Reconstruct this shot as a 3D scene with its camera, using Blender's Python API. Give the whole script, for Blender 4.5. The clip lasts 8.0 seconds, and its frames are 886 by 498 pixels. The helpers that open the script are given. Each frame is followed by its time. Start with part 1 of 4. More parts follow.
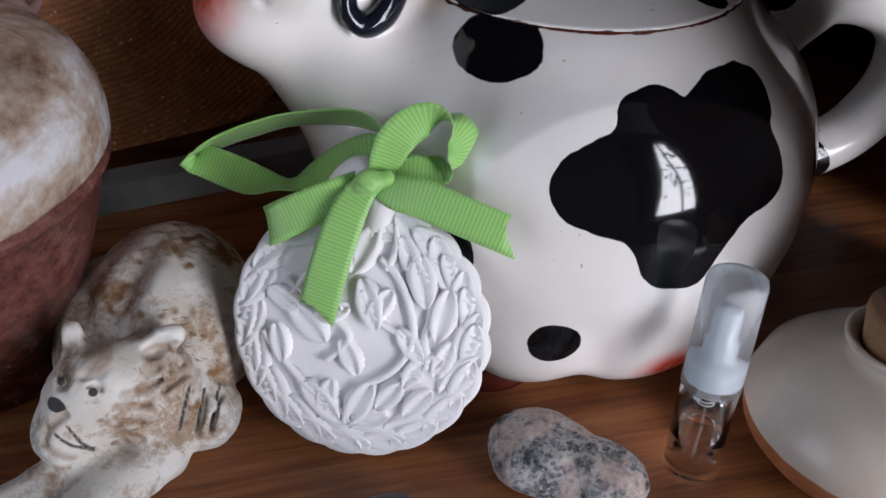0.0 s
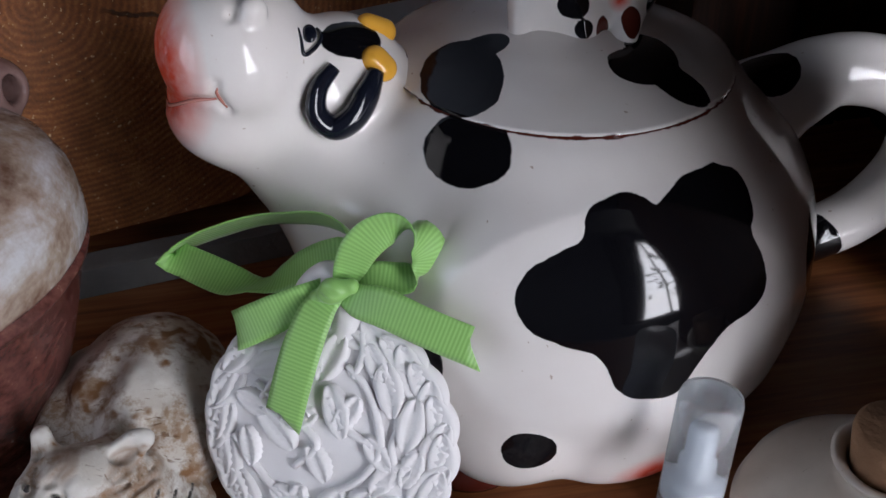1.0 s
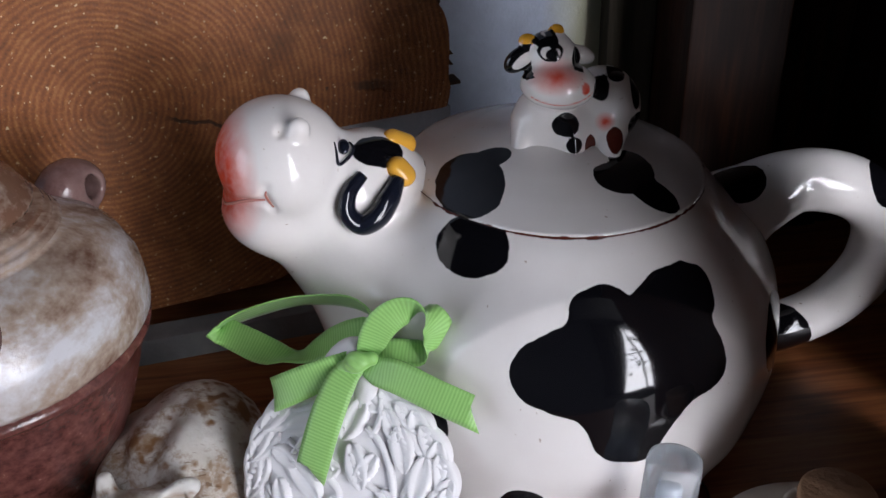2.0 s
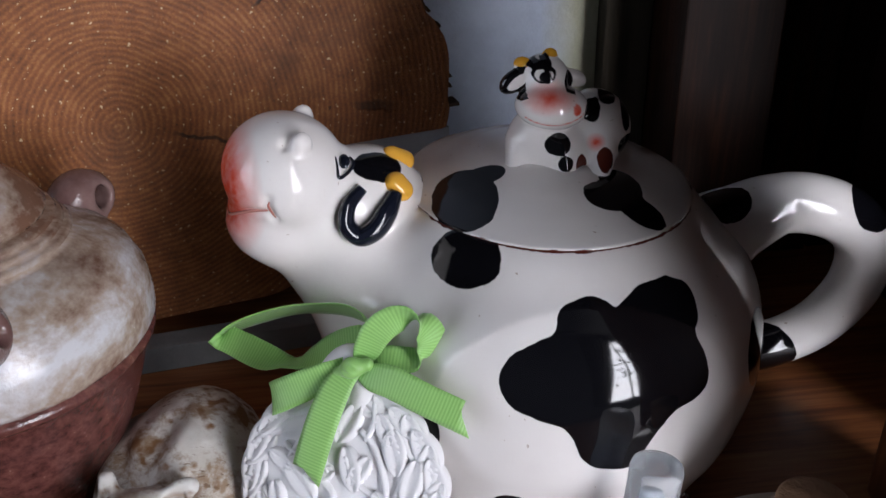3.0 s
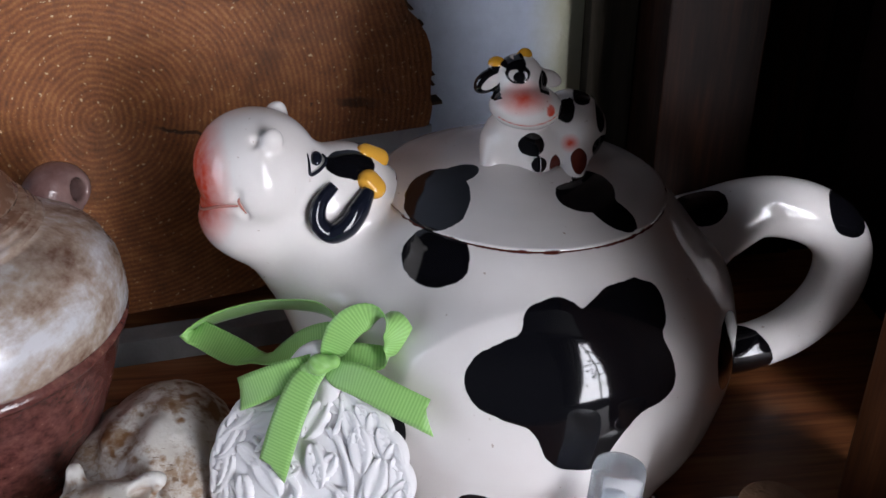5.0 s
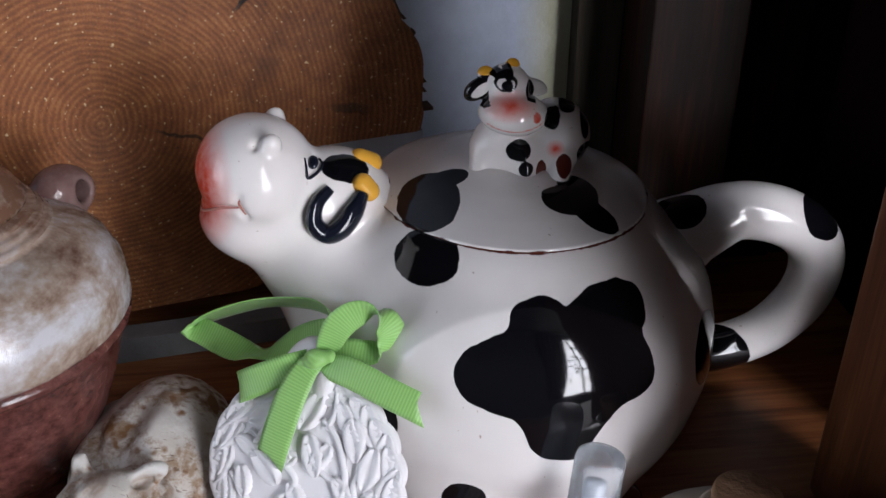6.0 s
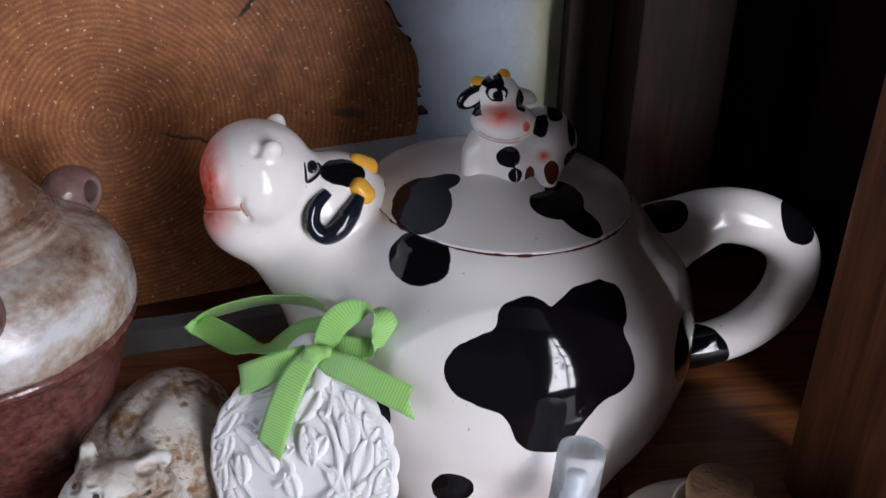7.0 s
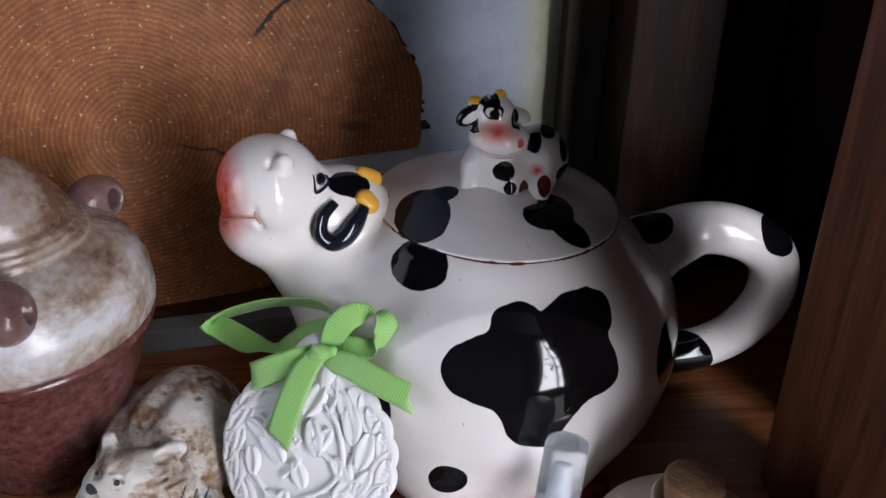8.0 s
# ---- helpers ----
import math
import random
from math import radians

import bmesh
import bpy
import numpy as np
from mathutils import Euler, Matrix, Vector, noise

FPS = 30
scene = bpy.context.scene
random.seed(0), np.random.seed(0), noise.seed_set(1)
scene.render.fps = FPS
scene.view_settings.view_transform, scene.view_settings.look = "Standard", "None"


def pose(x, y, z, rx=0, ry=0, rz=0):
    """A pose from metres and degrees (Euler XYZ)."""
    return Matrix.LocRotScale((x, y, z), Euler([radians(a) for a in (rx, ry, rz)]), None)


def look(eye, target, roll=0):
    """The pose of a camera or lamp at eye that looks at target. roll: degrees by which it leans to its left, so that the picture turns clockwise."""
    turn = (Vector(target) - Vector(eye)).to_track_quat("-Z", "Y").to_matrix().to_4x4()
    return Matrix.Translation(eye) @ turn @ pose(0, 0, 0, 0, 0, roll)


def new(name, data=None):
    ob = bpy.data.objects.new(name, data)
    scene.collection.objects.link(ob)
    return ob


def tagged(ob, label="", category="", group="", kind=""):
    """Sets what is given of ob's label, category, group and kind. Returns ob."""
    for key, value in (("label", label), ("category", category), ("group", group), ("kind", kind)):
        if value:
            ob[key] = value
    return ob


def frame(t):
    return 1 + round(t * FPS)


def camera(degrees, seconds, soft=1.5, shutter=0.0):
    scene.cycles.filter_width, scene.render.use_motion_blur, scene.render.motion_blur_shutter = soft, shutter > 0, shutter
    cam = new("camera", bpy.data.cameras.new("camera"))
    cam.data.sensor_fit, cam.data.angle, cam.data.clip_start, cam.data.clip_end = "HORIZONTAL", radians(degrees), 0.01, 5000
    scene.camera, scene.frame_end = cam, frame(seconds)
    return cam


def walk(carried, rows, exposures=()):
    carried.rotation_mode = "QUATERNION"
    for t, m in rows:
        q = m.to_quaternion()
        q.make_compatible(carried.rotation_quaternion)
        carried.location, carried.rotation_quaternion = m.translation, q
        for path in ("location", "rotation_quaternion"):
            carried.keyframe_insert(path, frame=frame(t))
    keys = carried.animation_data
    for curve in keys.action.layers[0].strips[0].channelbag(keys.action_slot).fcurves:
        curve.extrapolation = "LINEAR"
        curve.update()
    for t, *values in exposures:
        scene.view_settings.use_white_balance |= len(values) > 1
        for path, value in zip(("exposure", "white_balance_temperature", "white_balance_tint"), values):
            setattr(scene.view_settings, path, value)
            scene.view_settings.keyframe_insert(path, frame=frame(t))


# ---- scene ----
cam = camera(49.4, 8.0)
PATH = [
    (0.0, (-0.0686, -0.1446, 0.2114), (-0.0104, 0.1241, -0.0052), -0.05),
    (0.5, (-0.0497, -0.1359, 0.2158), (-0.0055, 0.1377, 0.0020), -2.08),
    (1.0, (-0.0411, -0.1320, 0.2250), (-0.0044, 0.1456, 0.0151), -2.71),
    (1.5, (-0.0437, -0.1534, 0.2416), (-0.0080, 0.1385, 0.0519), -2.27),
    (2.0, (-0.0407, -0.1695, 0.2513), (-0.0100, 0.1262, 0.0666), -2.43),
    (3.5, (-0.0395, -0.1842, 0.2534), (-0.0087, 0.1182, 0.0800), -1.10),
    (4.0, (-0.0354, -0.1844, 0.2536), (-0.0069, 0.1180, 0.0796), -1.03),
    (4.5, (-0.0319, -0.1811, 0.2487), (-0.0032, 0.1217, 0.0755), -0.91),
    (5.0, (-0.0288, -0.1837, 0.2536), (0.0001, 0.1169, 0.0767), -0.75),
    (6.5, (-0.0309, -0.2040, 0.2644), (0.0036, 0.0966, 0.0886), 0.15),
    (7.0, (-0.0307, -0.2097, 0.2710), (0.0035, 0.0898, 0.0931), 0.54),
    (7.5, (-0.0292, -0.2156, 0.2771), (0.0030, 0.0838, 0.0986), 0.75),
    (8.0, (-0.0302, -0.2314, 0.2841), (0.0018, 0.0696, 0.1083), 0.96),
]
walk(cam, [(t, look(eye, target, roll)) for t, eye, target, roll in PATH], [(0.0, -0.08), (0.5, -0.22), (1.0, -0.30), (1.5, -0.08), (2.0, 0.0), (8.0, 0.0)])

# ---- world and light ----
world = bpy.data.worlds.new("world")
scene.world = world
world.use_nodes = True
wn = world.node_tree
sky = wn.nodes.new("ShaderNodeTexSky")
sky.sky_type, sky.sun_disc = "NISHITA", False
sky.sun_elevation, sky.sun_rotation = radians(40), radians(150)
wn.links.new(sky.outputs[0], wn.nodes["Background"].inputs[0])
wn.nodes["Background"].inputs[1].default_value = 0.1

WIN = (1.25, -1.98, 0.85)          # middle of the window's opening
# fill light added on the left to brighten the pot's shaded side
FILL_AT = (-2.18, -0.62, 0.25)
for at, wide, high, watts, tone in ((WIN, 1.30, 2.40, 200, (0.89, 0.90, 1.0)), (FILL_AT, 1.14, 2.30, 31, (0.77, 0.84, 1.0))):
    lamp = new("window_light", bpy.data.lights.new("window_light", "AREA"))
    lamp.data.shape, lamp.data.size, lamp.data.size_y = "RECTANGLE", wide, high
    lamp.data.energy, lamp.data.color = watts, tone
    lamp.matrix_world = look(at, (at[0], 0.0, at[2]) if at is WIN else (0.0, at[1], at[2]))


# ---- materials ----
def mat(name, colour=(0.5, 0.5, 0.5), rough=0.5, metal=0.0, coat=0.0):
    m = bpy.data.materials.new(name)
    m.use_nodes = True
    b = m.node_tree.nodes["Principled BSDF"]
    b.inputs["Base Color"].default_value = (*colour, 1)
    b.inputs["Roughness"].default_value = rough
    b.inputs["Metallic"].default_value = metal
    b.inputs["Coat Weight"].default_value = coat
    return m


class Graph:
    """Short hand for building node trees."""

    def __init__(self, m):
        self.t = m.node_tree
        self.b = self.t.nodes["Principled BSDF"]

    def node(self, kind, **values):
        n = self.t.nodes.new(kind)
        for k, v in values.items():
            if k in n.inputs:
                n.inputs[k].default_value = v
        return n

    def put(self, a, b):
        self.t.links.new(a, b)

    def coords(self, scale=(1, 1, 1), rot=(0, 0, 0)):
        c = self.t.nodes.new("ShaderNodeTexCoord")
        m = self.t.nodes.new("ShaderNodeMapping")
        m.inputs["Scale"].default_value = scale
        m.inputs["Rotation"].default_value = rot
        self.put(c.outputs["Object"], m.inputs["Vector"])
        return m.outputs[0]

    def noise(self, vec, scale, detail=4.0, rough=0.55, distort=0.0):
        n = self.node("ShaderNodeTexNoise", Scale=scale, Detail=detail, Roughness=rough, Distortion=distort)
        self.put(vec, n.inputs["Vector"])
        return n.outputs["Fac"]

    def ramp(self, fac, stops):
        r = self.t.nodes.new("ShaderNodeValToRGB")
        e = r.color_ramp.elements
        while len(e) < len(stops):
            e.new(0.5)
        for el, (p, c) in zip(e, stops):
            el.position, el.color = p, (*c, 1) if len(c) == 3 else c
        self.put(fac, r.inputs[0])
        return r.outputs[0]

    def grey(self, fac, a, b, lo=0.0, hi=1.0):
        n = self.node("ShaderNodeMapRange")
        n.inputs["From Min"].default_value, n.inputs["From Max"].default_value = a, b
        n.inputs["To Min"].default_value, n.inputs["To Max"].default_value = lo, hi
        self.put(fac, n.inputs["Value"])
        return n.outputs[0]

    def mix(self, fac, a, b, blend="MIX"):
        n = self.t.nodes.new("ShaderNodeMix")
        n.data_type, n.blend_type = "RGBA", blend
        for v, i in ((fac, 0), (a, 6), (b, 7)):
            if isinstance(v, (int, float)):
                n.inputs[i].default_value = v
            elif isinstance(v, tuple):
                n.inputs[i].default_value = (*v, 1)
            else:
                self.put(v, n.inputs[i])
        return n.outputs[2]

    def math(self, op, a, b=0.0):
        n = self.t.nodes.new("ShaderNodeMath")
        n.operation = op
        for v, i in ((a, 0), (b, 1)):
            if isinstance(v, (int, float)):
                n.inputs[i].default_value = v
            else:
                self.put(v, n.inputs[i])
        return n.outputs[0]

    def attr(self, name):
        n = self.t.nodes.new("ShaderNodeAttribute")
        n.attribute_name = name
        return n.outputs["Fac"]

    def bump(self, h, strength=0.3, dist=0.001):
        n = self.node("ShaderNodeBump", Strength=strength, Distance=dist)
        self.put(h, n.inputs["Height"])
        self.put(n.outputs[0], self.b.inputs["Normal"])

    def colour(self, c):
        self.put(c, self.b.inputs["Base Color"])

    def rough(self, r):
        self.put(r, self.b.inputs["Roughness"])


def glaze_material():
    """White glazed earthenware, with black spots, blush, yellow and dark red paint from the mesh's paint fields (metres inside a patch)."""
    m = mat("painted_glaze", (0.8, 0.76, 0.72), 0.07)
    g = Graph(m)
    v = g.coords()
    white = g.mix(g.grey(g.noise(v, 28, 3), 0.35, 0.7), (0.82, 0.785, 0.76), (0.77, 0.725, 0.695))
    fleck = g.grey(g.noise(v, 420, 2), 0.735, 0.76)
    white = g.mix(g.math("MULTIPLY", fleck, 0.55), white, (0.28, 0.16, 0.08))
    blush = g.math("MULTIPLY", g.grey(g.attr("blush"), 0.0, 1.0), g.grey(g.noise(v, 300, 3), 0.2, 0.6, 0.75, 1.0))
    c = g.mix(blush, white, (0.72, 0.07, 0.03))
    wobble = g.math("MULTIPLY", g.math("SUBTRACT", g.noise(v, 180, 2), 0.5), 0.0012)
    c = g.mix(g.grey(g.math("ADD", g.attr("yellow"), wobble), -0.0001, 0.0001), c, (0.75, 0.36, 0.03))
    c = g.mix(g.grey(g.math("ADD", g.attr("brown"), wobble), -0.0001, 0.0001), c, (0.09, 0.018, 0.012))
    c = g.mix(g.grey(g.math("ADD", g.attr("spot"), wobble), -0.00012, 0.00012), c, (0.004, 0.004, 0.0055))
    g.colour(c)
    h = g.math("ADD", g.noise(v, 60, 2), g.math("MULTIPLY", g.grey(g.attr("spot"), -0.0004, 0.0006), 0.25))
    g.bump(h, 0.12, 0.001)
    return m


def wood_material(name, dark, mid, light, along="X", scale=1.0, rough=0.45):
    """Stained softwood with grain along one axis."""
    m = mat(name, mid, rough)
    g = Graph(m)
    st = {"X": (0.06, 1, 1), "Y": (1, 0.06, 1), "Z": (1, 1, 0.06)}[along]
    v = g.coords(tuple(s * scale for s in st))
    bands = g.noise(v, 150, 2, 0.5, 0.8)
    lines = g.noise(v, 520, 3, 0.6, 0.3)
    fine = g.noise(v, 1900, 3, 0.6)
    f = g.math("ADD", g.math("MULTIPLY", bands, 0.5), g.math("MULTIPLY", lines, 0.4))
    f = g.math("ADD", f, g.math("MULTIPLY", fine, 0.15))
    g.colour(g.ramp(f, [(0.36, dark), (0.52, mid), (0.70, light)]))
    g.rough(g.grey(fine, 0.2, 0.8, rough - 0.1, rough + 0.12))
    g.bump(f, 0.2, 0.0005)
    return m


def segment(g, vec, a, b, width):
    """1 on a ragged line from a to b in the object's xz plane, 0 off it."""
    (ax, az), (bx, bz) = a, b
    ln = math.hypot(bx - ax, bz - az)
    sx = g.t.nodes.new("ShaderNodeSeparateXYZ")
    g.put(vec, sx.inputs[0])
    ux, uz = (bx - ax) / ln, (bz - az) / ln
    dx, dz = g.math("SUBTRACT", sx.outputs[0], ax), g.math("SUBTRACT", sx.outputs[2], az)
    along = g.math("ADD", g.math("MULTIPLY", dx, ux), g.math("MULTIPLY", dz, uz))
    off = g.math("SUBTRACT", g.math("MULTIPLY", dx, uz), g.math("MULTIPLY", dz, ux))
    off = g.math("ADD", off, g.math("MULTIPLY", g.math("SUBTRACT", g.noise(vec, 120, 3), 0.5), 0.006))
    near = g.grey(g.math("ABSOLUTE", off), width * 0.5, width, 1, 0)
    inside = g.math("MULTIPLY", g.grey(along, 0, 0.006), g.grey(along, ln - 0.012, ln, 1, 0))
    return g.math("MULTIPLY", near, inside)


def log_material():
    """Sawn end grain of a pine log: rings round the pith, which is the object's origin."""
    m = mat("end_grain", (0.3, 0.15, 0.06), 0.6)
    g = Graph(m)
    v = g.coords()
    wn = g.node("ShaderNodeTexNoise", Scale=16.0, Detail=3.0)
    g.put(v, wn.inputs["Vector"])
    add = g.t.nodes.new("ShaderNodeVectorMath")
    add.operation = "MULTIPLY_ADD"
    add.inputs[1].default_value = (0.012, 0.0, 0.012)
    g.put(wn.outputs["Color"], add.inputs[0])
    g.put(v, add.inputs[2])
    w = g.node("ShaderNodeTexWave", Scale=128.0, Distortion=1.5, Detail=3.0)
    w.wave_type, w.rings_direction = "RINGS", "Y"
    w.inputs["Detail Scale"].default_value = 1.2
    g.put(add.outputs[0], w.inputs["Vector"])
    fine = g.noise(v, 900, 3, 0.7)
    mottle = g.noise(v, 120, 4, 0.6)
    f = g.math("ADD", g.math("MULTIPLY", w.outputs["Fac"], 0.11), g.math("MULTIPLY", fine, 0.42))
    f = g.math("ADD", f, g.math("MULTIPLY", mottle, 0.40))
    base = g.ramp(f, [(0.30, (0.12, 0.036, 0.010)), (0.48, (0.27, 0.090, 0.024)), (0.68, (0.46, 0.198, 0.068))])
    stain = g.grey(g.noise(v, 26, 5, 0.7), 0.52, 0.74)
    base = g.mix(g.math("MULTIPLY", stain, 0.65), base, (0.085, 0.03, 0.010))
    resin = g.grey(g.noise(v, 480, 2), 0.665, 0.70)
    base = g.mix(g.math("MULTIPLY", resin, 0.8), base, (0.80, 0.60, 0.36))
    pits = g.grey(g.noise(v, 300, 2), 0.28, 0.24)
    base = g.mix(g.math("MULTIPLY", pits, 0.7), base, (0.03, 0.012, 0.006))
    c1 = segment(g, v, (0.050, 0.034), (0.084, 0.064), 0.0011)
    c2 = g.math("MULTIPLY", segment(g, v, (0.012, -0.012), (0.060, -0.028), 0.0010), 0.75)
    c3 = g.math("MULTIPLY", segment(g, v, (0.088, -0.012), (0.112, -0.016), 0.0024), 0.6)
    cr = g.math("MAXIMUM", g.math("MAXIMUM", c1, c2), c3)
    base = g.mix(cr, base, (0.012, 0.006, 0.004))
    g.colour(base)
    saw = g.noise(g.coords((18, 1, 700), (0, radians(24), 0)), 1.0, 3)
    h = g.math("ADD", f, g.math("MULTIPLY", saw, 0.4))
    g.bump(g.math("SUBTRACT", h, g.math("MULTIPLY", cr, 2.0)), 0.55, 0.0012)
    g.rough(g.grey(fine, 0.3, 0.7, 0.45, 0.75))
    return m


def jar_material():
    """Stoneware: milky glaze with brown breaks on the shoulder, purple-brown below the ridge."""
    m = mat("jar_glaze", (0.3, 0.16, 0.13), 0.25)
    g = Graph(m)
    v = g.coords()
    sx = g.t.nodes.new("ShaderNodeSeparateXYZ")
    g.put(v, sx.inputs[0])
    low = g.noise(g.coords((1, 1, 1.6)), 24, 5, 0.65, 0.4)
    sp = g.noise(v, 260, 4, 0.65)
    white = g.ramp(g.math("ADD", g.math("MULTIPLY", low, 0.84), g.math("MULTIPLY", sp, 0.16)), [(0.38, (0.16, 0.085, 0.055)), (0.48, (0.38, 0.30, 0.24)), (0.60, (0.60, 0.60, 0.62))])
    purple = g.ramp(sp, [(0.3, (0.06, 0.020, 0.018)), (0.5, (0.12, 0.042, 0.036)), (0.75, (0.19, 0.078, 0.06))])
    edge = g.math("ADD", sx.outputs[2], g.math("MULTIPLY", g.math("SUBTRACT", g.noise(v, 55, 3), 0.5), 0.008))
    c = g.mix(g.grey(edge, 0.0722, 0.0740), purple, white)
    top = g.grey(edge, 0.104, 0.112)
    c = g.mix(g.math("MULTIPLY", top, g.grey(low, 0.4, 0.6, 0.0, 0.6)), c, (0.22, 0.12, 0.09))
    g.colour(c)
    g.bump(g.math("ADD", sp, low), 0.3, 0.001)
    g.rough(g.grey(sp, 0.3, 0.7, 0.08, 0.28))
    return m


def cream_material():
    m = mat("cream_glaze", (0.66, 0.58, 0.49), 0.35)
    g = Graph(m)
    v = g.coords()
    sx = g.t.nodes.new("ShaderNodeSeparateXYZ")
    g.put(v, sx.inputs[0])
    n = g.noise(v, 60, 4)
    cream = g.mix(g.grey(n, 0.35, 0.7), (0.62, 0.54, 0.47), (0.53, 0.45, 0.38))
    pin = g.grey(g.noise(v, 500, 2), 0.74, 0.77)
    cream = g.mix(pin, cream, (0.3, 0.2, 0.13))
    line = g.math("ADD", sx.outputs[2], g.math("ADD", g.math("MULTIPLY", sx.outputs[0], 0.10), g.math("MULTIPLY", g.math("SUBTRACT", g.noise(v, 40, 3), 0.5), 0.004)))
    bare = g.mix(g.grey(g.noise(v, 220, 4), 0.3, 0.7), (0.42, 0.15, 0.055), (0.32, 0.10, 0.035))
    k = g.grey(line, 0.0122, 0.0128)
    g.colour(g.mix(k, bare, cream))
    g.rough(g.grey(k, 0, 1, 0.8, 0.3))
    g.bump(g.math("ADD", n, g.math("MULTIPLY", k, 0.5)), 0.15, 0.001)
    return m


def granite_material():
    m = mat("granite", (0.45, 0.38, 0.36), 0.55)
    g = Graph(m)
    v = g.coords()
    vo = g.node("ShaderNodeTexVoronoi", Scale=950.0)
    g.put(v, vo.inputs["Vector"])
    sx = g.t.nodes.new("ShaderNodeSeparateColor")
    g.put(vo.outputs["Color"], sx.inputs[0])
    f = g.math("ADD", g.math("MULTIPLY", sx.outputs[0], 0.17), g.math("MULTIPLY", g.noise(v, 135, 7, 0.78, 0.4), 1.03))
    grey = g.ramp(f, [(0.44, (0.03, 0.032, 0.036)), (0.54, (0.16, 0.165, 0.175)), (0.64, (0.40, 0.39, 0.39)), (0.80, (0.58, 0.55, 0.53))])
    pink = g.ramp(f, [(0.44, (0.22, 0.19, 0.18)), (0.58, (0.46, 0.37, 0.34)), (0.78, (0.62, 0.49, 0.45))])
    g.colour(g.mix(g.grey(g.noise(v, 75, 3, 0.6), 0.46, 0.54), grey, pink))
    g.bump(g.math("ADD", g.noise(v, 300, 3), sx.outputs[1]), 0.25, 0.0008)
    return m


def cat_material():
    """Pale clay with brown wash caught in the hollows by its own pattern, and scratched dark marks."""
    m = mat("weathered_clay", (0.66, 0.62, 0.54), 0.7)
    g = Graph(m)
    v = g.coords()
    n = g.noise(v, 55, 5, 0.65)
    base = g.mix(g.grey(n, 0.35, 0.65), (0.68, 0.67, 0.64), (0.56, 0.52, 0.46))
    wash = g.math("MULTIPLY", g.grey(g.math("ADD", g.math("MULTIPLY", g.noise(v, 62, 4, 0.6, 0.5), 0.6), g.math("MULTIPLY", g.noise(v, 330, 5, 0.75), 0.4)), 0.50, 0.60), 0.80)
    base = g.mix(wash, base, (0.27, 0.155, 0.07))
    scr = g.math("MULTIPLY", g.grey(g.noise(g.coords((1, 3.5, 1), (0, 0, 0.5)), 260, 2, 0.5, 0.8), 0.62, 0.66), g.grey(n, 0.5, 0.6))
    base = g.mix(g.math("MULTIPLY", scr, 0.7), base, (0.14, 0.07, 0.03))
    base = g.mix(g.grey(g.attr("brown"), -0.0010, 0.0014), base, (0.22, 0.11, 0.045))
    base = g.mix(g.grey(g.attr("spot"), -0.0002, 0.0002), base, (0.035, 0.03, 0.028))
    g.colour(base)
    g.bump(g.math("SUBTRACT", g.math("ADD", n, g.noise(v, 320, 4)), g.math("MULTIPLY", scr, 0.8)), 0.4, 0.001)
    return m


def ribbon_material():
    """Grosgrain: ribs across the band, by the run along it in metres."""
    m = mat("green_ribbon", (0.25, 0.60, 0.09), 0.42)
    g = Graph(m)
    s = g.math("SINE", g.math("MULTIPLY", g.attr("run"), 2 * math.pi / 0.00105))
    g.colour(g.mix(g.grey(s, -1, 1), (0.24, 0.50, 0.12), (0.33, 0.62, 0.19)))
    g.bump(s, 0.14, 0.0003)
    g.b.inputs["Sheen Weight"].default_value = 0.25
    return m


def wall_material():
    m = mat("grey_plaster", (0.5, 0.52, 0.56), 0.9)
    g = Graph(m)
    v = g.coords()
    n = g.noise(v, 24, 6, 0.7)
    c = g.mix(g.grey(n, 0.35, 0.7), (0.60, 0.66, 0.78), (0.47, 0.52, 0.63))
    sx = g.t.nodes.new("ShaderNodeSeparateXYZ")
    g.put(v, sx.inputs[0])
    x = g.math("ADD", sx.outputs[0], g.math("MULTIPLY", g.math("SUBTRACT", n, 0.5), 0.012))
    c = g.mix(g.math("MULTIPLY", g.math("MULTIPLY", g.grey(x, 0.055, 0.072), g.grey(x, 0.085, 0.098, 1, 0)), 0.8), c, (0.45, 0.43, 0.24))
    g.colour(c)
    g.bump(g.math("ADD", g.noise(v, 140, 6, 0.7), n), 0.45, 0.002)
    return m


def plaster_material(name, a, b, rough=0.85, bump=0.3):
    m = mat(name, a, rough)
    g = Graph(m)
    v = g.coords()
    n = g.noise(v, 30, 6, 0.65)
    g.colour(g.mix(g.grey(n, 0.35, 0.7), a, b))
    g.bump(g.math("ADD", g.noise(v, 160, 5), n), bump, 0.002)
    return m


GLAZE = glaze_material()
SHELF = wood_material("shelf_pine", (0.11, 0.030, 0.010), (0.24, 0.080, 0.026), (0.36, 0.15, 0.055), "X")
PLANK = wood_material("plank_pine", (0.038, 0.011, 0.004), (0.088, 0.027, 0.009), (0.155, 0.053, 0.018), "Z")
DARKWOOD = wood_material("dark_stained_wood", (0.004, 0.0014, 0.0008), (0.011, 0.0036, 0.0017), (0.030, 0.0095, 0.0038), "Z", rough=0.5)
DULLWOOD = wood_material("dull_wood", (0.018, 0.014, 0.010), (0.032, 0.026, 0.018), (0.046, 0.038, 0.028), "Z", rough=0.8)
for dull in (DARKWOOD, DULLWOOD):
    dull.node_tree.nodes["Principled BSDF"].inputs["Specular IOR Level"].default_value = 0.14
LOG = log_material()
BARK = plaster_material("bark", (0.05, 0.025, 0.013), (0.12, 0.06, 0.03), 0.9, 0.9)
WALL = wall_material()
